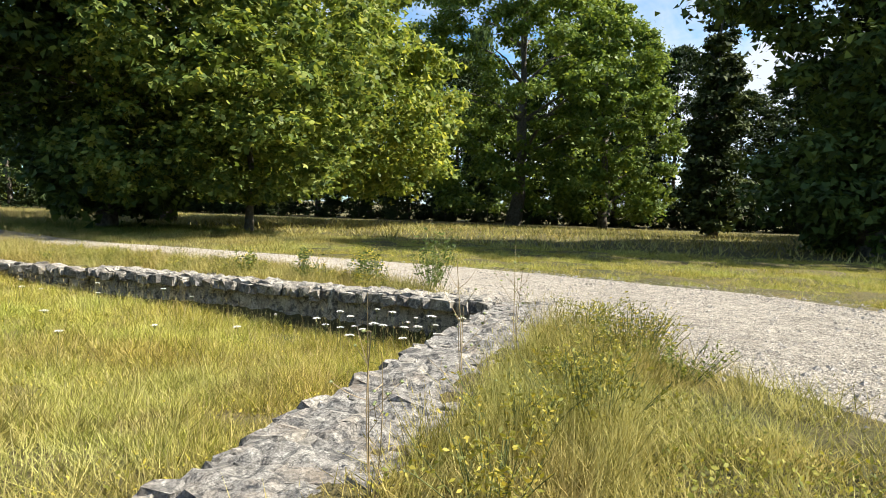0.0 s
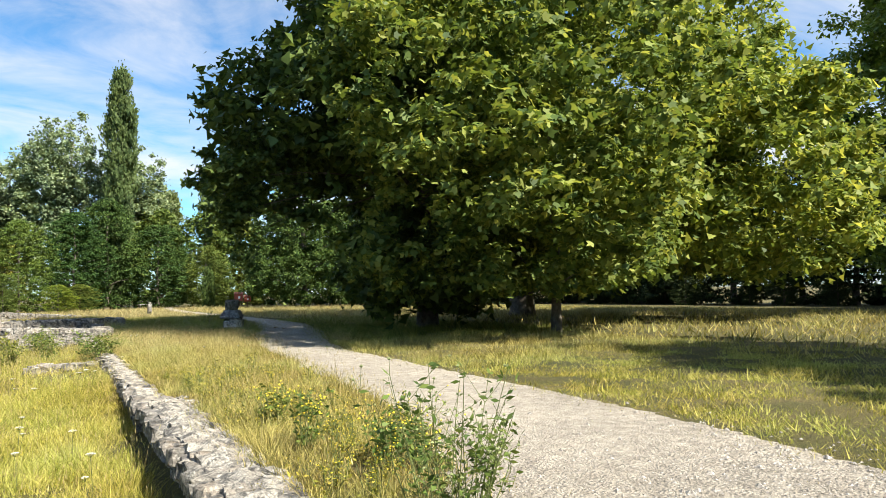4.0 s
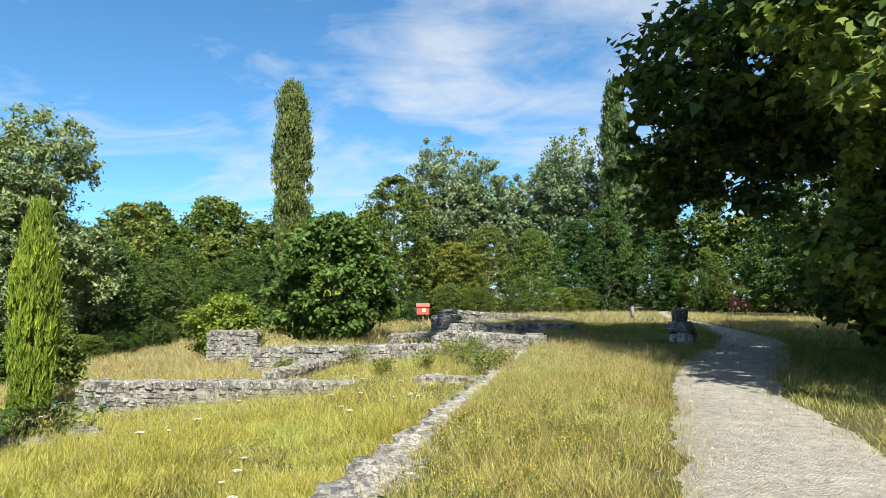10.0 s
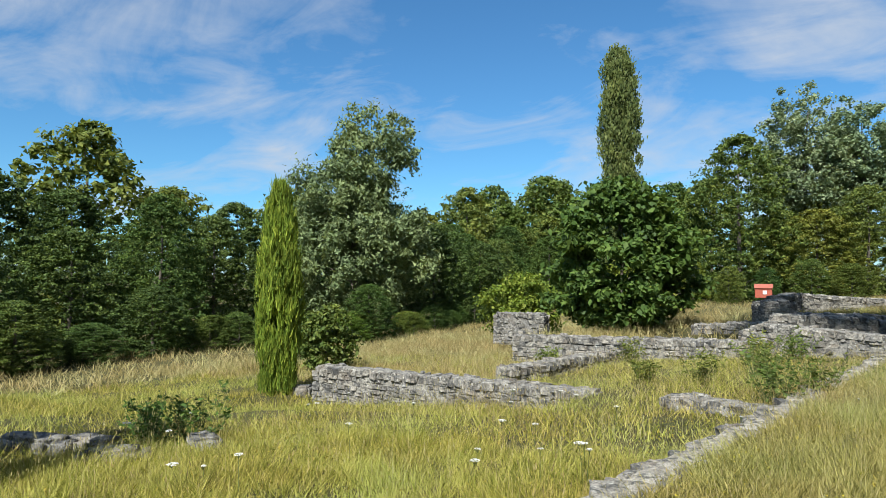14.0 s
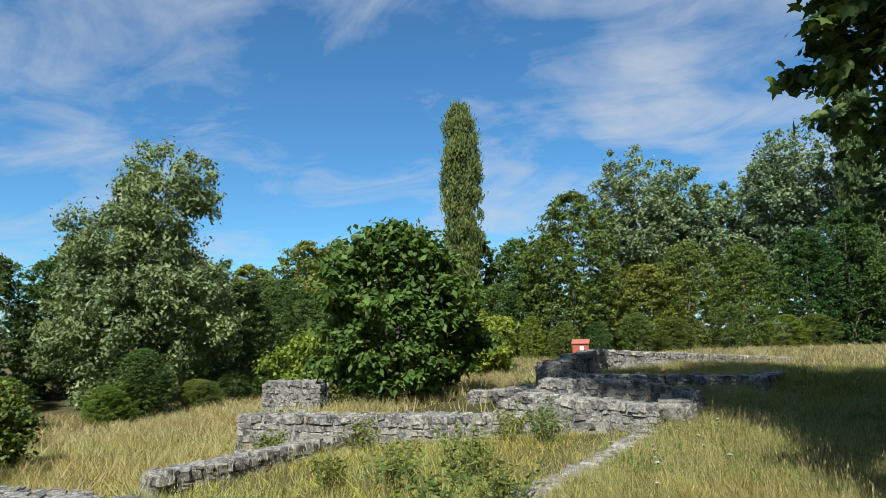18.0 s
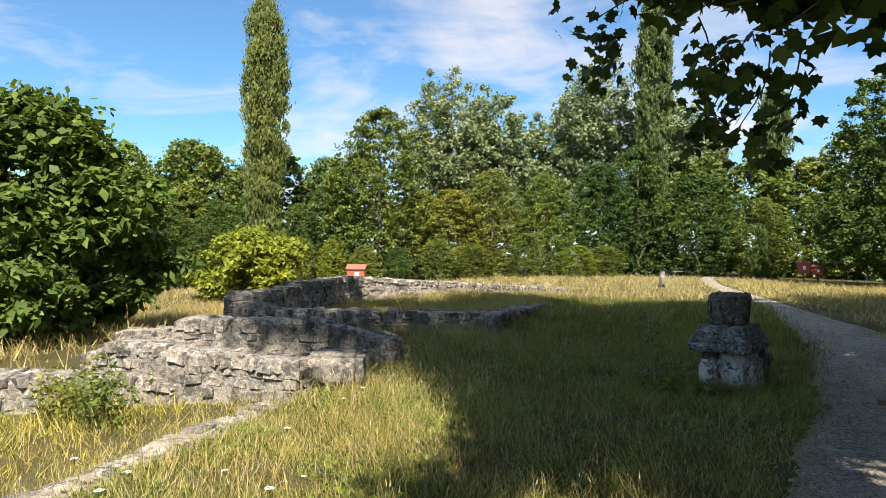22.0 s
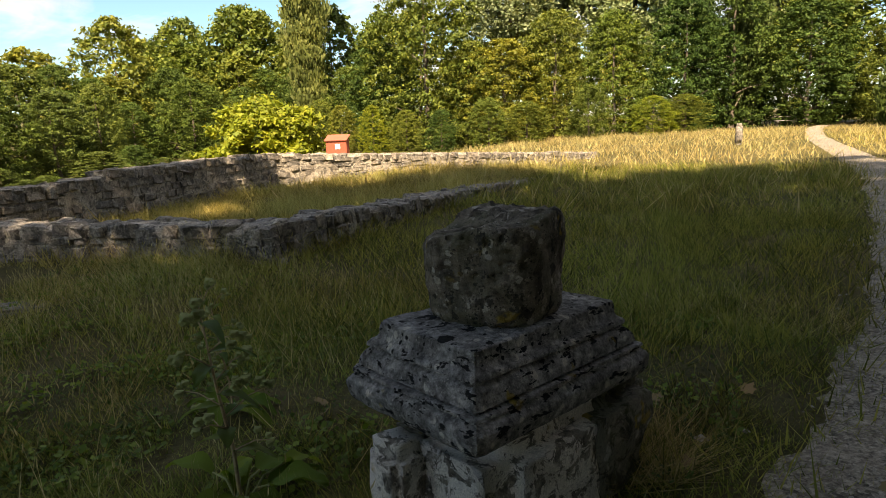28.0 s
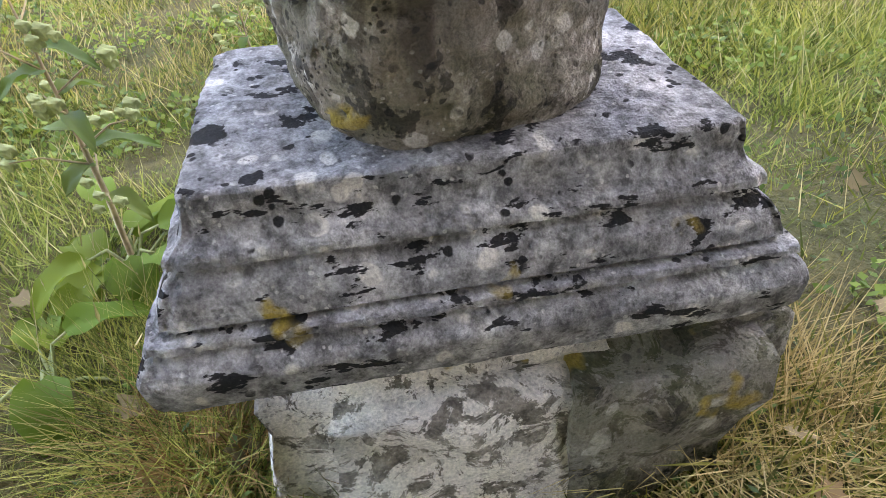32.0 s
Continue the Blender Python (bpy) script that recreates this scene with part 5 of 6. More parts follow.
PLINTH_STONE = old_stone("grey_plinth_stone", ((0.13, 0.13, 0.13), (0.265, 0.265, 0.262), (0.46, 0.455, 0.44)), 1.0, scale=1.35, big_pale=0.0, bands=3.0, crusted=0.588)
DRUM_STONE = old_stone("brown_drum_stone", ((0.035, 0.03, 0.024), (0.15, 0.132, 0.108), (0.48, 0.44, 0.38)), 0.7, 0.4, 1.5, 0.7, 0.0, 0.8, 0.9)
FOOT_STONE = old_stone("pale_foot_stone", ((0.1, 0.085, 0.07), (0.26, 0.235, 0.2), (0.5, 0.46, 0.4)), 0.2, 0.1, 1.3, 0.0, 1.0, 1.0)

MOSSY_STONE = old_stone("dark_mossy_stone", ((0.035, 0.034, 0.024), (0.09, 0.085, 0.062), (0.2, 0.19, 0.15)), 0.5, 0.7, 1.2, 0.3, 0.15, 1.0)


def build_column_base():
    """The broken half base of a column: drum, moulded plinth and the rubble under it."""
    rng = np.random.default_rng(31)
    root = new("column_base")
    tagged(root, "broken stone column base, lichen-spotted, standing in the grass", "column base")
    root.location = (4.875, 25.42, 0.0)
    root.rotation_euler = (0, 0, radians(65.7))
    hx, hy = 0.4, 0.255
    rings = [(0.76, -0.006), (0.756, 0.0), (0.735, 0.003), (0.715, 0.005), (0.702, 0.011), (0.692, 0.021), (0.686, 0.033), (0.68, 0.037), (0.669, 0.039), (0.664, 0.024), (0.655, 0.03), (0.64, 0.049),
             (0.62, 0.059), (0.6, 0.065), (0.59, 0.067), (0.585, 0.051), (0.58, 0.055), (0.577, 0.084), (0.566, 0.087), (0.562, 0.071), (0.554, 0.083), (0.54, 0.099), (0.526, 0.106), (0.515, 0.107), (0.5, 0.105),
             (0.48, 0.102), (0.462, 0.096), (0.45, 0.085), (0.44, 0.06)]
    nx, ny = 70, 46
    loop = [(-1 + 2 * i / nx, -1) for i in range(nx)] + [(1, -1 + 2 * i / ny) for i in range(ny)] + [(1 - 2 * i / nx, 1) for i in range(nx)] + [(-1, 1 - 2 * i / ny) for i in range(ny)]
    verts, faces = [], []
    for z, off in rings:
        for sx, sy in loop:
            x, y = sx * (hx + off), sy * (hy + off)
            # the far end was broken off: pull it in and roughen it
            wild = max(0.0, min(1.0, (y - 0.12) / 0.1)) * (1 if x < 0.1 else 0.3)
            cut = 0.007 if (abs(sx) > 0.97 and abs(sy) > 0.96) else 0.0
            p = Vector((x, y, z))
            r1 = rough(p, 0.006 + 0.02 * wild, 7.0) + rough(p, 0.0025, 28.0) + rough(p, 0.003, 70.0) - 0.012 * max(0.0, noise.noise(p * 19.0) - 0.42)
            d = Vector((sx if abs(sx) > 0.99 else 0, sy if abs(sy) > 0.99 else 0, 0))
            if d.length:
                d.normalize()
            p += d * (r1 - cut) + Vector((0, 0, rough(p, 0.005, 7.0)))
            verts.append(p)
    m = len(loop)
    for i in range(len(rings) - 1):
        for j in range(m):
            k = (j + 1) % m
            faces.append((i * m + j, (i + 1) * m + j, (i + 1) * m + k, i * m + k))
    # the top, as a grid of shrinking loops
    last = 0
    for q in (0.85, 0.65, 0.4, 0.15):
        o = len(verts)
        for sx, sy in loop:
            p = Vector((sx * hx * q, sy * hy * q, 0.762))
            verts.append(p + Vector((0, 0, rough(p, 0.008, 11.0) + rough(p, 0.004, 30.0))))
        for j in range(m):
            k = (j + 1) % m
            faces.append((last + j, last + k, o + k, o + j))
        last = o
    faces.append(tuple(last + j for j in range(m)))
    faces.append(tuple((len(rings) - 1) * m + j for j in reversed(range(m))))
    mesh_object("plinth", verts, faces, PLINTH_STONE, root, "moulded grey plinth with black and white lichen", smooth=True).data.set_sharp_from_angle(angle=radians(16))
    # the drum: narrower at the foot, its top broken in two levels
    verts, faces = [], []
    seg, lev = 128, 48
    cx, cy = -0.008, 0.012

    def top_z(x, y):
        high = 1 / (1 + math.exp(-(x + 0.005 - 0.1 * y) / 0.022))
        return 1.1 - 0.15 * y + (0.05 + 0.14 * y) * high + rough((x, y, 3), 0.012, 7.0) + rough((x, y, 5), 0.014, 22.0) - 0.03 * max(0, x - 0.15) / 0.1

    for i in range(lev + 1):
        t = i / lev
        for j in range(seg):
            a = 2 * math.pi * j / seg
            r = (0.229 + 0.018 * min(1, t * 1.3) - 0.014 * max(0, 0.1 - t) / 0.1) * (abs(math.cos(a - 0.3)) ** 3.2 + abs(math.sin(a - 0.3)) ** 3.2) ** (-1 / 3.2)
            r -= 0.014 * (max(0, t - 0.9) / 0.1) ** 2
            x, y = cx + math.cos(a) * r, cy + math.sin(a) * r
            z = 0.755 + t * (top_z(x, y) - 0.755)
            p = Vector((x, y, z))
            r2 = rough(p, 0.013, 6.0) + rough(p, 0.009, 22.0) + rough(p, 0.005, 60.0)
            pit = min(0.0, noise.noise(p * 40.0) + 0.24) * 0.075 * (0.25 + 0.75 * max(0, -math.cos(a)))
            p += Vector((math.cos(a), math.sin(a), 0)) * (r2 + pit)
            verts.append(p)
    for i in range(lev):
        for j in range(seg):
            k = (j + 1) % seg
            faces.append((i * seg + j, i * seg + k, (i + 1) * seg + k, (i + 1) * seg + j))
    last = lev * seg
    for q in (0.95, 0.88, 0.8, 0.7, 0.6, 0.5, 0.4, 0.3, 0.2, 0.1):
        o = len(verts)
        for j in range(seg):
            a = 2 * math.pi * j / seg
            x, y = cx + math.cos(a) * 0.24 * q, cy + math.sin(a) * 0.24 * q
            verts.append(Vector((x, y, top_z(x, y) + 0.004 + rough((x, y, 9), 0.012, 30.0) + rough((x, y, 2), 0.008, 55.0))))
        for j in range(seg):
            k = (j + 1) % seg
            faces.append((last + j, last + k, o + k, o + j))
        last = o
    faces.append(tuple(last + j for j in range(seg)))
    mesh_object("drum", verts, faces, DRUM_STONE, root, "pitted brown column drum with a broken top", smooth=True)

    def boulder(name, at, size, seed, label, stone=None):
        bm = bmesh.new()
        bmesh.ops.create_cube(bm, size=1.0)
        bmesh.ops.bevel(bm, geom=list(bm.edges), offset=0.16, segments=2, affect="EDGES")
        bmesh.ops.subdivide_edges(bm, edges=list(bm.edges), cuts=3, use_grid_fill=True)
        for v in bm.verts:
            p = v.co + Vector((seed, 0, 0))
            v.co += v.normal * (noise.noise(p * 2.2) * 0.09 + noise.noise(p * 6.5) * 0.045)
            v.co = Vector((v.co.x * size[0], v.co.y * size[1], v.co.z * size[2])) + Vector(at)
        part(name, bm, stone or FOOT_STONE, root, label, smooth=True)

    boulder("foot_block", (-0.03, -0.12, 0.17), (0.76, 0.48, 0.53), 1.0, "pale rough block under the plinth")
    boulder("foot_stone", (0.3, -0.1, 0.2), (0.5, 0.56, 0.52), 9.0, "dark mossy stone under the plinth's end", MOSSY_STONE)
    boulder("foot_stone", (-0.44, 0.12, 0.17), (0.19, 0.2, 0.36), 4.0, "small cream stone wedged under the plinth")
    boulder("foot_stone", (-0.2, 0.16, 0.16), (0.3, 0.26, 0.5), 7.0, "dark stone under the plinth", MOSSY_STONE)
    return root


build_column_base()


# ---------------------------------------------------------------- plants beside the way
def plain(name, colour, rough_=0.8, spread_=0.35):
    n = Nodes(name, rough_)
    lo, hi = tuple(c * (1 - spread_) for c in colour), tuple(min(1.0, c * (1 + spread_)) for c in colour)
    n.colour(n.ramp(n.noise(30.0, 4, 0.6, n.world_place()), [(0.3, lo), (0.7, hi)]))
    return n.m


STEM_GREEN, STEM_DRY = plain("green_stem", (0.11, 0.13, 0.04)), plain("dry_stem", (0.3, 0.23, 0.13))
PETAL_WHITE, PETAL_YELLOW = plain("white_petal", (0.75, 0.74, 0.68), 0.6, 0.1), plain("yellow_petal", (0.75, 0.6, 0.04), 0.6, 0.15)
WEED_LEAF = leaf_material("weed_leaf", (0.12, 0.14, 0.025), (0.24, 0.24, 0.04), (0.4, 0.34, 0.07), 0.35, 0.6)
BURR = plain("green_burr", (0.24, 0.28, 0.12), 0.9)


def ovate_leaf(at, length, width, turn, rise, curl=0.25):
    """One broad leaf with a folded midrib and a waving edge."""
    verts, faces = [], []
    n = 9
    m = Matrix.Rotation(turn, 3, "Z")
    for i in range(n + 1):
        t = i / n
        w = width * math.sin(math.pi * min(1.0, 0.07 + 0.93 * t)) ** 0.7 * (1.1 - 0.4 * t)
        z = rise * length * t - curl * length * t * t
        for k in (-2, -1, 0, 1, 2):
            wave = 0.1 * width * math.sin(9 * t + 2.2 * k + turn) * abs(k) / 2
            verts.append(Vector(at) + m @ Vector((length * t, k * w * 0.25, z + 0.09 * w * abs(k) + wave)))
    for i in range(n):
        for k in range(4):
            a = i * 5 + k
            faces.append((a, a + 1, a + 6, a + 5))
    return verts, faces


def weed(name, label, at, height, stems, spread, leaf, leaves, heads, head_material, seed, stem_material=None, leaf_material_=None, head_size=0.03, category="weed"):
    """A bushy wild plant: forked stems, narrow leaves, small flower or seed heads."""
    rng = np.random.default_rng(seed)
    root = new(name)
    tagged(root, label, category)
    wood, quads, dots = Pile(), [], []
    for _ in range(stems):
        if height >= 0.3:
            wood = Pile()
        a, r = rng.uniform(0, 6.28), spread * rng.uniform(0.1, 1.0)
        h = height * rng.uniform(0.6, 1.0)
        base = Vector((math.cos(a) * r * 0.3, math.sin(a) * r * 0.3, -0.02))
        tip = Vector((math.cos(a) * r, math.sin(a) * r, h))
        mid = base.lerp(tip, 0.5) + Vector(rng.normal(0, 0.02, 3))
        pts = [base.lerp(mid, t).lerp(mid.lerp(tip, t), t) for t in np.linspace(0, 1, 6)]
        wood.add(*tube(pts, list(np.linspace(0.0042, 0.0018, 6)), 4))
        shoots = [pts]
        for _ in range(3 if height >= 0.3 else 1):
            b = pts[int(rng.integers(1, 5))]
            q = rng.uniform(0, 6.28)
            e = b + Vector((math.cos(q) * h * 0.22, math.sin(q) * h * 0.22, h * rng.uniform(0.12, 0.34)))
            m = b.lerp(e, 0.5) + Vector((0, 0, -0.03 * h))
            shoot = [b.lerp(m, t).lerp(m.lerp(e, t), t) for t in np.linspace(0, 1, 6)]
            wood.add(*tube(shoot, [0.0022, 0.002, 0.0018, 0.0016, 0.0014, 0.001], 3))
            shoots.append(shoot)
        for _ in range(max(1, leaves // stems)):
            line = shoots[int(rng.integers(len(shoots)))]
            p = line[int(rng.integers(1, 6))] + Vector(rng.normal(0, 0.012, 3))
            d = Vector((rng.normal(), rng.normal(), rng.normal(0.25, 0.4))).normalized()
            side = d.cross(Vector((rng.normal(), rng.normal(), rng.normal()))).normalized()
            ln = leaf * rng.uniform(0.6, 1.3)
            quads += [p, p + d * ln * 0.5 + side * ln * 0.2, p + d * ln, p + d * ln * 0.5 - side * ln * 0.2]
        for _ in range(max(0, heads // stems)):
            b = shoots[int(rng.integers(len(shoots)))][int(rng.integers(3, 6))]
            p = b + Vector((rng.normal(0, 0.04), rng.normal(0, 0.04), abs(rng.normal(0, 0.05))))
            wood.add(*tube([b, p], [0.002, 0.0015], 3))
            s = head_size * rng.uniform(0.6, 1.2)
            o = [Vector((s, 0, 0)), Vector((0, s, 0)), Vector((-s, 0, 0)), Vector((0, -s, 0)), Vector((0, 0, s * 0.8)), Vector((0, 0, -s * 0.8))]
            for f in ((0, 1, 4), (1, 2, 4), (2, 3, 4), (3, 0, 4), (1, 0, 5), (2, 1, 5), (3, 2, 5), (0, 3, 5)):
                dots += [p + o[i] for i in f]
        if height >= 0.3:
            mesh_object("stem", wood.v, wood.f, stem_material or STEM_GREEN, root)
    if height < 0.3:
        tagged(mesh_object("stem_tuft", wood.v, wood.f, stem_material or STEM_GREEN, root), kind="stuff")
    if quads:
        tagged(quads_object("foliage", np.array([tuple(v) for v in quads]), leaf_material_ or LEAF_YELLOW, root), kind="stuff")
    if dots:
        tagged(quads_object("flower_spray", np.array([tuple(v) for v in dots]), head_material, root, corners=3), kind="stuff")
    root.location = at
    return root


def umbel(at, height, width, seed):
    """Wild carrot: one thin stem and a flat white head of many florets."""
    rng = np.random.default_rng(seed)
    root = new("wild_carrot")
    tagged(root, "wild carrot with a flat white flower head on a thin stem", "flower", "white umbels in the meadow")
    top = Vector((rng.normal(0, 0.04), rng.normal(0, 0.04), height))
    pile = Pile()
    pile.add(*tube([Vector((0, 0, -0.02)), Vector((top.x * 0.4, top.y * 0.4, height * 0.5)), top - Vector((0, 0, 0.03))], [0.004, 0.003, 0.002], 4))
    quads = []
    for _ in range(46):
        a, r = rng.uniform(0, 6.28), width * 0.5 * math.sqrt(rng.uniform(0, 1))
        p = top + Vector((math.cos(a) * r, math.sin(a) * r, 0.012 - 0.5 * r * r / width))
        s = width * 0.1
        quads += [p + Vector((s, 0, 0)), p + Vector((0, s, 0.003)), p - Vector((s, 0, 0)), p + Vector((0, -s, 0.003))]
        if rng.uniform() < 0.3:
            pile.add(*tube([top - Vector((0, 0, 0.03)), p], [0.0015, 0.001], 3))
    mesh_object("stem", pile.v, pile.f, STEM_GREEN, root)
    quads_object("flower_head", np.array([tuple(v) for v in quads]), PETAL_WHITE, root)
    root.location = at
    return root


def burdock(at, size=1.0, seed=222, label="burdock with broad basal leaves and round green burrs", flowering=True):
    """Burdock: a stem, side branches that end in bristly burrs, broad wavy leaves at the foot; a young one has leaves alone."""
    rng = np.random.default_rng(seed)
    root = new("burdock")
    tagged(root, label, "plant")

    def piece(name, pile, material, parent, label=""):
        return mesh_object(name, [Vector(v) * size for v in pile.v], pile.f, material, parent, label, smooth=True)

    bm = bmesh.new()
    bmesh.ops.create_icosphere(bm, subdivisions=2, radius=0.017 * size)
    for k, v in enumerate(bm.verts):
        v.co *= 1.0 + 0.45 * (k % 3 == 0)
    burr = bpy.data.meshes.new("burr")
    bm.to_mesh(burr)
    bm.free()
    burr.materials.append(BURR)
    stem = [Vector((0, 0, -0.02)), Vector((-0.02, 0.01, 0.3)), Vector((-0.07, 0.0, 0.6)), Vector((-0.1, -0.02, 0.98))]
    pile = Pile()
    pile.add(*tube(stem, [0.012, 0.01, 0.007, 0.003], 6))
    if flowering:
        piece("stem", pile, STEM_DRY, root, "brown upright stem")
    for i in range(12 if flowering else 0):
        t = 0.3 + 0.7 * i / 11
        b = stem[1].lerp(stem[2], (t - 0.3) / 0.35) if t < 0.65 else stem[2].lerp(stem[3], (t - 0.65) / 0.35)
        a = i * 2.4 + rng.normal(0, 0.3)
        ln = 0.26 - 0.13 * t
        e = b + Vector((math.cos(a) * ln, math.sin(a) * ln, rng.uniform(0.03, 0.12)))
        pile = Pile()
        pile.add(*tube([b, b.lerp(e, 0.6) + Vector((0, 0, 0.02)), e], [0.004, 0.003, 0.002], 4))
        branch = piece("branch", pile, STEM_DRY, root)
        for _ in range(4):
            ob = new("burr", burr)
            ob.parent = branch
            ob.location = (e + Vector(rng.normal(0, 0.024, 3))) * size
            ob.scale = [rng.uniform(0.7, 1.2)] * 3
        pile = Pile()
        pile.add(*ovate_leaf(b, rng.uniform(0.13, 0.22), rng.uniform(0.05, 0.1), a + 0.5, 0.3, 0.55))
        piece("leaf", pile, LEAF_FIG, root)
    for i in range(12 if flowering else 7):
        a = i * 2.4 + rng.normal(0, 0.3)
        r, up = rng.uniform(0.05, 0.26), rng.uniform(0.04, 0.17)
        b = Vector((math.cos(a) * r, math.sin(a) * r, up))
        pile = Pile()
        pile.add(*tube([Vector((0, 0, 0)), b * 0.5 + Vector((0, 0, up * 0.4)), b], [0.007, 0.006, 0.004], 5))
        stalk = piece("leaf_stalk", pile, BURR, root)
        pile = Pile()
        pile.add(*ovate_leaf(b, rng.uniform(0.2, 0.38), rng.uniform(0.11, 0.2), a + rng.normal(0, 0.5), rng.uniform(-0.15, 0.55), rng.uniform(0.4, 0.8)))
        piece("basal_leaf", pile, LEAF_BURDOCK, stalk, "broad wavy leaf")
    root.location = at
    return root


def build_plants():
    rng = np.random.default_rng(41)
    burdock(ground_at(3.95, 24.9), 0.86)
    burdock(ground_at(3.3, 25.6), 0.6, 223)
    burdock(ground_at(4.28, 24.62), 0.8, 224, "young burdock with a few broad leaves low in the grass", False)
    # tall weeds at the ruined corner
    for x, y, h, n, w, sd in ((0.1, 2.9, 1.0, 13, 0.5, 1), (0.35, 3.05, 0.6, 16, 0.45, 2), (0.72, 4.15, 0.55, 14, 0.35, 4), (0.5, 4.3, 0.5, 14, 0.32, 5), (0.15, 5.2, 0.5, 12, 0.32, 6), (0.3, 6.4, 0.45, 12, 0.3, 7)):
        weed("tall_weed", "tall wiry weed with small leaves and seed heads beside the wall", ground_at(x, y), h, n, w, 0.055, n * 26, n * 5, BURR if sd < 4 else PETAL_YELLOW, 300 + sd, head_size=0.011, leaf_material_=LEAF_WOOD)
    for x, y, h, n, sd in ((-3.6, 0.1, 0.4, 30, 1), (-3.3, -0.1, 0.5, 34, 2), (-2.9, -0.25, 0.38, 30, 3), (-4.2, 0.15, 0.3, 26, 4), (-4.7, 0.1, 0.4, 30, 5), (-5.1, -0.05, 0.42, 30, 6), (-2.4, 0.3, 0.36, 26, 7), (-1.6, 0.4, 0.3, 22, 8), (-5.5, 0.3, 0.36, 28, 9), (-6.3, 0.25, 0.34, 24, 10), (-3.8, -0.5, 0.3, 26, 11)):
        weed("yellow_weed", "bushy yellow-green weed with tiny yellow flowers at the path's edge", ground_at(x, y), h, n, 0.46, 0.036, n * 20, n // 2, PETAL_YELLOW, 330 + sd, head_size=0.005, leaf_material_=WEED_LEAF)
    for i in range(80):
        x, y = rng.uniform(-0.1, 2.0), 3.0 + 9.0 * rng.uniform(0, 1) ** 1.5
        if float(off_path(np.array(x), np.array(y))) > 0.2:
            weed("yellow_weed", "low yellow-green herb with tiny yellow flowers in the dry grass", ground_at(x, y), rng.uniform(0.16, 0.29), 10, 0.2, 0.035, 130, 24, PETAL_YELLOW, 600 + i, head_size=0.006, leaf_material_=WEED_LEAF)
    for x, y, h, sd in ((-6.4, 0.75, 1.0, 1), (-5.1, 0.75, 1.05, 2), (-3.0, 0.95, 0.95, 4), (-7.3, 2.2, 0.9, 5)):
        weed("dry_stalk", "tall thin dry stalk with a few seed heads", ground_at(x, y), h, 3, 0.12, 0.04, 12, 12, BURR, 350 + sd, STEM_DRY, head_size=0.011)
    # low shrubs in and before the ruins
    for x, y, h, w, sd in ((-0.55, 16.6, 0.75, 0.55, 1), (-0.2, 17.4, 0.6, 0.45, 2), (-1.5, 22.0, 0.7, 0.5, 3), (-2.3, 22.3, 0.6, 0.5, 4), (-4.9, 21.6, 0.6, 0.45, 5), (-1.35, 18.9, 0.75, 0.5, 6), (-2.1, 18.4, 0.6, 0.4, 7), (-5.7, 11.1, 0.7, 0.7, 8), (-6.4, 11.0, 0.6, 0.6, 9), (-7.2, 21.6, 0.5, 0.5, 10), (-3.2, 18.6, 0.4, 0.4, 11)):
        weed("bramble", "low leafy bramble shrub against the old wall", ground_at(x, y), h, 26, w, 0.075, 26 * 26, 0, BURR, 370 + sd, leaf_material_=LEAF_FIG if sd in (8, 9) else LEAF_YELLOW, category="shrub")
    for i in range(30):
        umbel(ground_at(-1.55 + rng.normal(0, 0.32), 2.65 + rng.normal(0, 0.6)), rng.uniform(0.3, 0.62), rng.uniform(0.06, 0.12), 400 + i)
    for i in range(46):
        x, y = rng.uniform(-6.5, -0.9), rng.uniform(4, 15)
        umbel(ground_at(x, y), rng.uniform(0.25, 0.42), rng.uniform(0.05, 0.1), 430 + i)
    for i in range(22):
        x, y = rng.uniform(-0.3, 2.2), rng.uniform(14, 24)
        umbel(ground_at(x, y), rng.uniform(0.15, 0.3), rng.uniform(0.03, 0.06), 480 + i)
    # fallen plane leaves and a dry tuft by the column base
    m = leaf_material("fallen_leaf", (0.16, 0.09, 0.045), (0.3, 0.19, 0.1), (0.42, 0.3, 0.17), 0.1, 0.8)
    for i in range(46):
        x, y = (rng.uniform(3.6, 6.6), rng.uniform(23.6, 27.2)) if i > 8 else (4.7 + rng.normal(0, 0.1), 24.86 + rng.normal(0, 0.1))
        if bool(off_walls(np.array(x), np.array(y), rng)):
            lf = lobed_leaf(rng, (0, 0, 0), rng.uniform(0.05, 0.085), rng.normal(0, 0.35), rng.uniform(0, 6.28))
            ob = quads_object("fallen_leaf", np.array([tuple(v) for v in lf]), m, corners=14)
            ob.location = ground_at(x, y, 0.045)
            tagged(ob, "curled brown plane leaf fallen in the grass", "leaf", "fallen plane leaves")
    for x, y, r, k, blades, label in ((5.3, 25.85, 0.3, 1300, GRASS_STRAW, "matted dry straw"), (4.72, 24.9, 0.13, 600, GRASS_RUST, "rust-brown withered straw"), (6.1, 28.1, 0.4, 700, GRASS_STRAW, "matted dry straw"), (4.47, 25.03, 0.13, 420, GRASS_SHADE_DARK, "long green blades"), (4.88, 24.84, 0.12, 300, GRASS_SHADE_DARK, "long green blades"), (4.4, 24.75, 0.2, 500, GRASS_SHADE_DARK, "long green blades"), (4.6, 24.86, 0.24, 900, GRASS_SHADE_DARK, "long green blades")):
        a, q, h = rng.uniform(0, 6.28, k), r * np.sqrt(rng.uniform(0, 1, k)), rng.uniform(0.06, 0.3, k)
        root_ = np.stack([x + np.cos(a) * q, y + np.sin(a) * q, 0 * a - 0.01], 1)
        b = rng.uniform(0, 6.28, k)
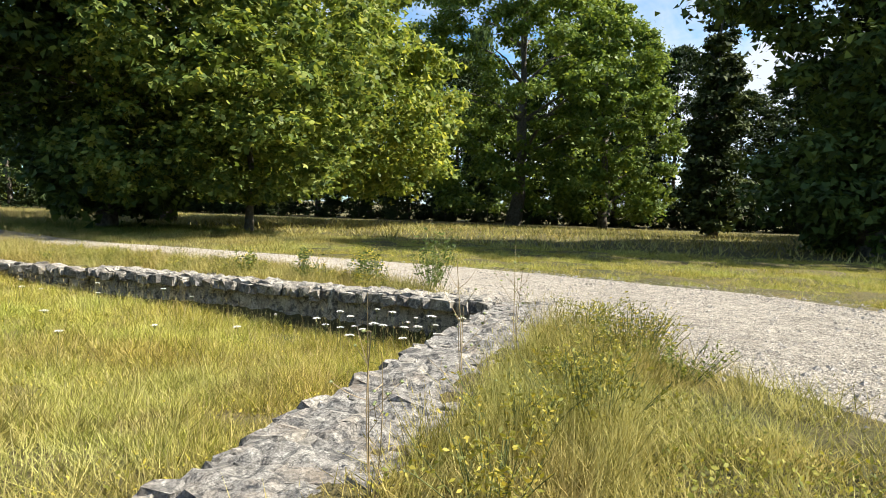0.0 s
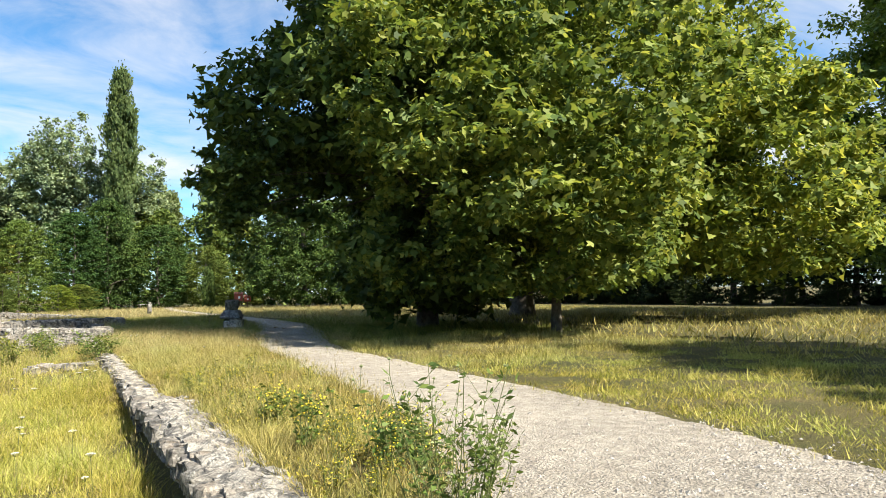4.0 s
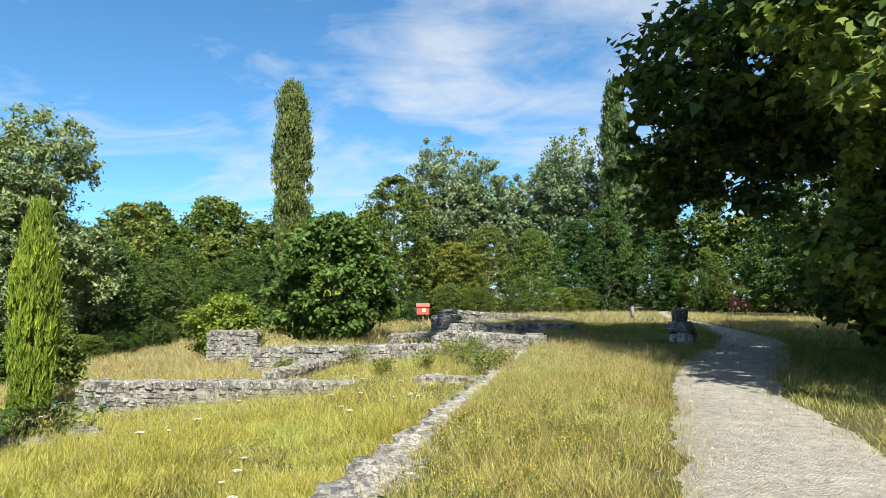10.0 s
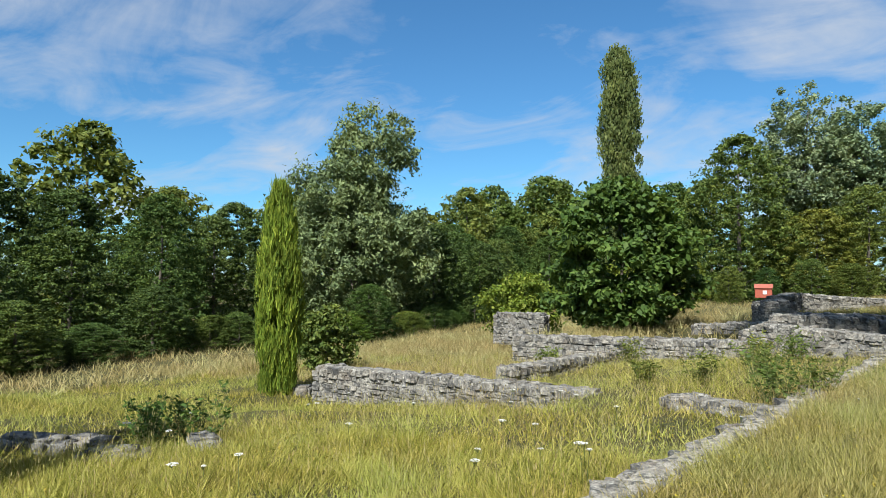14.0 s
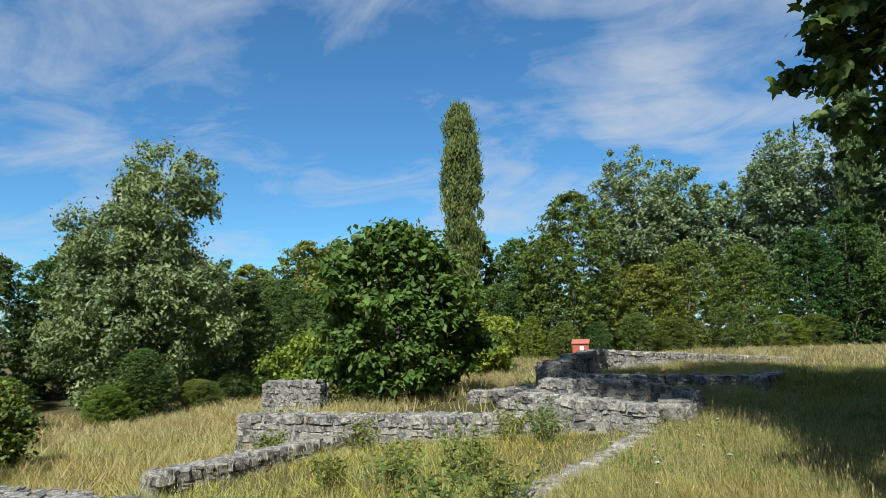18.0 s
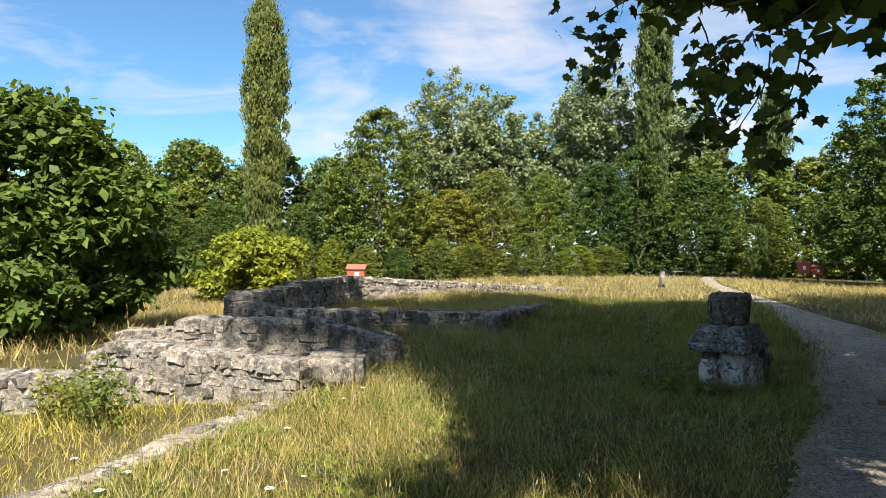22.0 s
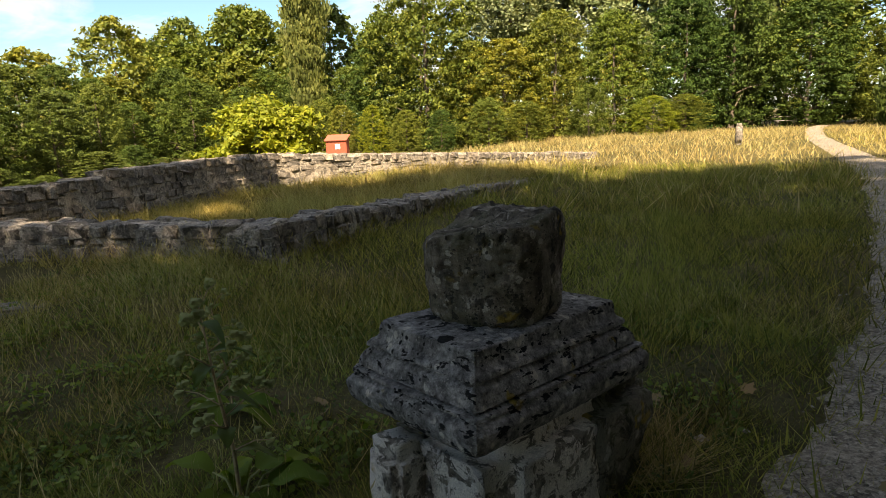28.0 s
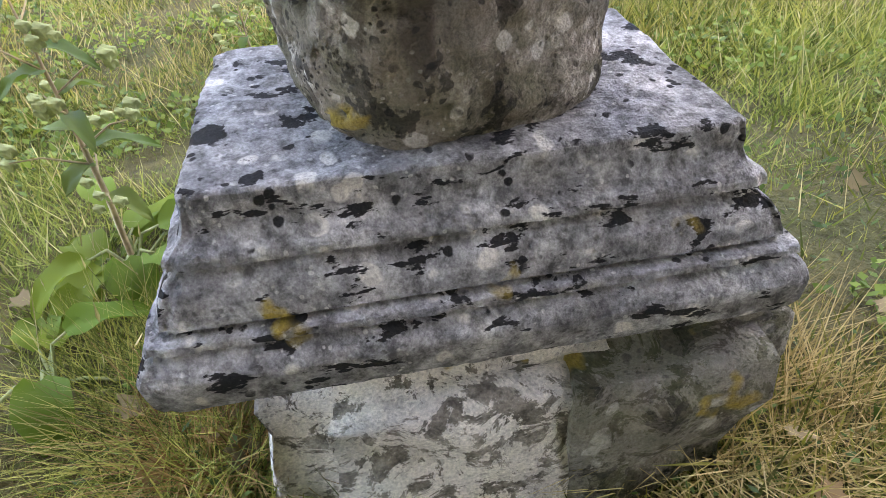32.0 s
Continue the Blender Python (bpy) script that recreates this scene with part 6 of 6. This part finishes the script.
        tip = root_ + np.stack([np.cos(b) * h * 0.9 + np.cos(a) * h * 0.4, np.sin(b) * h * 0.9 + np.sin(a) * h * 0.4, h * 0.7], 1)
        sd = np.stack([-np.sin(b), np.cos(b), 0 * b], 1) * 0.0022
        ob = quads_object("straw_tuft", np.stack([root_ - sd, root_ + sd, tip], 1).reshape(-1, 3), blades, corners=3)
        tagged(ob, "tuft of " + label + " beside the column base", "grass tuft", kind="stuff")
    # clover and broad low leaves in the shaded turf
    n = 42000
    x, y = rng.uniform(-0.5, 5.8, n), rng.uniform(19.5, 28, n)
    ok = (off_path(x, y) > 0.1) & off_walls(x, y, rng) & (patchy(x, y, 0.5) > 0.45)
    x, y = x[ok], y[ok]
    p = np.stack([x, y, ground_z(x, y) + rng.uniform(0.01, 0.07, len(x))], 1)
    a, s = rng.uniform(0, 6.28, len(x)), rng.uniform(0.008, 0.022, len(x))
    u = np.stack([np.cos(a) * s, np.sin(a) * s, rng.normal(0, 0.4, len(x)) * s], 1)
    v = np.stack([-np.sin(a) * s, np.cos(a) * s, rng.normal(0, 0.4, len(x)) * s], 1)
    for name, label, material, k, area, top in (("herbs", "low leafy herbs among the dry grass", WEED_LEAF, 44000, (-7.5, 1.7, 2.8, 15), 0.13), ("herbs", "low leafy herbs beside the path", WEED_LEAF, 26000, (-7, -2.4, -0.3, 1.0), 0.13), ("herbs", "low leafy herbs under the tree", LEAF_FIG, 26000, (-0.6, 17, 6, 28), 0.08)):
        hx, hy = rng.uniform(area[0], area[2], k), rng.uniform(area[1], area[3], k)
        hk = (off_path(hx, hy) > 0.15) & off_walls(hx, hy, rng) & (patchy(hx, hy, 0.7) + 0.4 * patchy(hx, hy, 0.2) > 0.6)
        hx, hy = hx[hk], hy[hk]
        hp = np.stack([hx, hy, ground_z(hx, hy) + rng.uniform(0.01, top, len(hx))], 1)
        ha, hs = rng.uniform(0, 6.28, len(hx)), rng.uniform(0.007, 0.02, len(hx))
        hu = np.stack([np.cos(ha) * hs, np.sin(ha) * hs, rng.normal(0, 0.6, len(hx)) * hs], 1)
        hv = np.stack([-np.sin(ha) * hs, np.cos(ha) * hs, rng.normal(0, 0.6, len(hx)) * hs], 1) * 0.45
        tagged(quads_object(name, np.stack([hp - hu, hp - hv, hp + hu, hp + hv], 1).reshape(-1, 3), material), label, "herb", kind="stuff")
    ob = quads_object("clover", np.stack([p - u, p - v, p + u, p + v], 1).reshape(-1, 3), LEAF_LIME)
    tagged(ob, "clover and low broad leaves in the shaded turf", "clover", kind="stuff")


build_plants()


# ---------------------------------------------------------------- gravel, slabs, posts and boxes
def build_pebbles():
    rng = np.random.default_rng(55)
    n = 52000
    x, y = rng.uniform(-6, 10, n), np.concatenate([rng.uniform(-6, 4, 24000), rng.uniform(4, 32, n - 24000)])
    ok = off_path(x, y) < rng.normal(-0.12, 0.25, n)
    x, y = x[ok], y[ok]
    n = len(x)
    p = np.stack([x, y, ground_z(x, y) + 0.022], 1)
    s = (rng.uniform(0.005, 0.014, n) * (1 + 1.3 * (rng.uniform(0, 1, n) > 0.93)) * np.where(y < 3, 1.35, 1.0))[:, None]
    a = rng.uniform(0, 6.28, n)
    u = np.stack([np.cos(a), np.sin(a), 0 * a], 1) * s * 1.3
    v = np.stack([-np.sin(a), np.cos(a), 0 * a], 1) * s
    w = np.stack([0 * a, 0 * a, 0 * a + 1], 1) * s * 0.8
    corners = [p + u, p + v, p - u, p - v, p + w]
    tri = [np.stack([corners[i], corners[j], corners[4]], 1) for i, j in ((0, 1), (1, 2), (2, 3), (3, 0))]
    m = Nodes("pebble", 0.9)
    m.colour(m.ramp(m.noise(45.0, 2, 0.5, m.world_place()), [(0.35, (0.14, 0.125, 0.105)), (0.65, (0.44, 0.41, 0.365))]))
    ob = quads_object("pebbles", np.concatenate(tri, 1).reshape(-1, 3), m.m, corners=3)
    tagged(ob, "loose pebbles on the gravel path", "pebbles", kind="stuff")


def boulder_mesh(size, seed):
    bm = bmesh.new()
    bmesh.ops.create_cube(bm, size=1.0)
    bmesh.ops.bevel(bm, geom=list(bm.edges), offset=0.14, segments=2, affect="EDGES")
    bmesh.ops.subdivide_edges(bm, edges=list(bm.edges), cuts=2, use_grid_fill=True)
    for v in bm.verts:
        p = v.co + Vector((seed, seed * 0.5, 0))
        v.co += v.normal * (noise.noise(p * 2.5) * 0.08 + noise.noise(p * 7.0) * 0.03)
        v.co = Vector((v.co.x * size[0], v.co.y * size[1], v.co.z * size[2]))
    return bm


def loose_stone(name, label, at, size, turn, seed, category="stone"):
    bm = boulder_mesh(size, seed)
    me = bpy.data.meshes.new(name)
    bm.to_mesh(me)
    bm.free()
    me.materials.append(STONE)
    me.polygons.foreach_set("use_smooth", [True] * len(me.polygons))
    ob = new(name, me)
    ob.location, ob.rotation_euler = at, (0, 0, radians(turn))
    return tagged(ob, label, category)


RED_WOOD = plain("red_brown_paint", (0.36, 0.09, 0.055), 0.6, 0.2)
RED_ROOF = plain("faded_red_roof", (0.38, 0.12, 0.08), 0.6, 0.15)
PAPER = plain("white_notice", (0.8, 0.79, 0.75), 0.6, 0.05)
POST_WOOD = plain("weathered_post", (0.16, 0.11, 0.08), 0.85, 0.3)


def box_bm(x, y, z, bevel=0.01, at=(0, 0, 0)):
    bm = bmesh.new()
    bmesh.ops.create_cube(bm, size=1.0)
    for v in bm.verts:
        v.co = Vector((v.co.x * x + at[0], v.co.y * y + at[1], v.co.z * z + at[2]))
    bmesh.ops.bevel(bm, geom=list(bm.edges), offset=bevel, segments=1, affect="EDGES")
    return bm


def notice_box(at, turn, width, height, foot):
    """A red wooden notice box with a sloping lid on a post, a white notice on its front."""
    root = new("notice_box")
    tagged(root, "red wooden notice box with a sloping lid on a post", "notice box", "red notice boxes")
    part("post", box_bm(0.12, 0.12, foot + 0.1, 0.01, (0, 0, foot / 2)), POST_WOOD, root)
    z = foot + height / 2
    part("box", box_bm(width, 0.34, height, 0.015, (0, 0, z)), RED_WOOD, root)
    lid = box_bm(width + 0.08, 0.5, 0.05, 0.008)
    for v in lid.verts:
        v.co = Matrix.Rotation(radians(24), 3, "X") @ v.co + Vector((0, 0, foot + height + 0.07))
    part("lid", lid, RED_ROOF, root, "faded lighter red lid")
    part("notice", box_bm(width * 0.24, 0.012, height * 0.36, 0.002, (width * 0.08, -0.178, z + 0.02)), PAPER, root, "small white notice")
    root.location, root.rotation_euler = at, (0, 0, radians(turn))
    return root


def picnic_table(at, turn):
    """A far-off picnic table with two fixed benches."""
    root = new("picnic_table")
    tagged(root, "grey wooden picnic table with fixed benches under the trees", "table")
    part("tabletop", box_bm(1.8, 0.75, 0.05, 0.01, (0, 0, 0.74)), TABLE_WOOD, root)
    for sy in (-0.62, 0.62):
        part("bench", box_bm(1.8, 0.26, 0.05, 0.01, (0, sy, 0.44)), TABLE_WOOD, root)
    for sx in (-0.65, 0.65):
        part("crossbeam", box_bm(0.06, 1.5, 0.09, 0.008, (sx, 0, 0.37)), TABLE_WOOD, root)
        for sy in (-0.3, 0.3):
            part("leg", box_bm(0.07, 0.09, 0.76, 0.008, (sx + 0.07, sy, 0.36)), TABLE_WOOD, root)
    root.location, root.rotation_euler = at, (0, 0, radians(turn))
    return root


TABLE_WOOD = plain("weathered_table_wood", (0.3, 0.28, 0.25), 0.85, 0.25)


def build_small_things():
    build_pebbles()
    picnic_table(ground_at(9.8, 82.0), 8)
    notice_box(ground_at(-7.9, 44.4), 12, 0.82, 0.55, 0.68)
    b = notice_box(ground_at(17.0, 69.0), -20, 0.85, 0.75, 0.75)
    c = notice_box(ground_at(18.1, 69.6), -20, 0.7, 0.55, 0.7)
    ob = loose_stone("stone_post", "short pale stone post in the meadow", ground_at(6.1, 53.5, 0.4), (0.26, 0.24, 0.95), 10, 3.0, "post")
    ob = loose_stone("stone_slab", "flat stone slab sunk in the turf", ground_at(0.15, 26.45, 0.02), (0.85, 0.42, 0.1), 40, 5.0)
    for i, (x, y, sx, sy, sz, tn) in enumerate(((-6.7, 9.75, 1.0, 0.35, 0.3, 20), (-6.2, 10.2, 0.8, 0.35, 0.3, 15), (-5.3, 10.05, 0.7, 0.3, 0.28, 60), (-5.35, 11.1, 0.5, 0.35, 0.3, -20), (-10.2, 16.2, 0.4, 0.35, 0.3, 30), (-1.55, 16.05, 0.6, 0.4, 0.25, 5))):
        loose_stone("old_stone", "weathered building stone half sunk in the meadow", ground_at(x, y, 0.04), (sx, sy, sz), tn, 11.0 + i)
    for i, (x, y, sx, sy, sz, tn) in enumerate(((0.2, 23.85, 0.7, 0.62, 0.4, 15), (-0.5, 23.42, 0.8, 0.45, 0.5, 6))):
        loose_stone("rubble_lump", "mortared lump of rubble at the broken wall end", ground_at(x, y, 0.2), (sx, sy, sz), tn, 21.0 + i)


build_small_things()
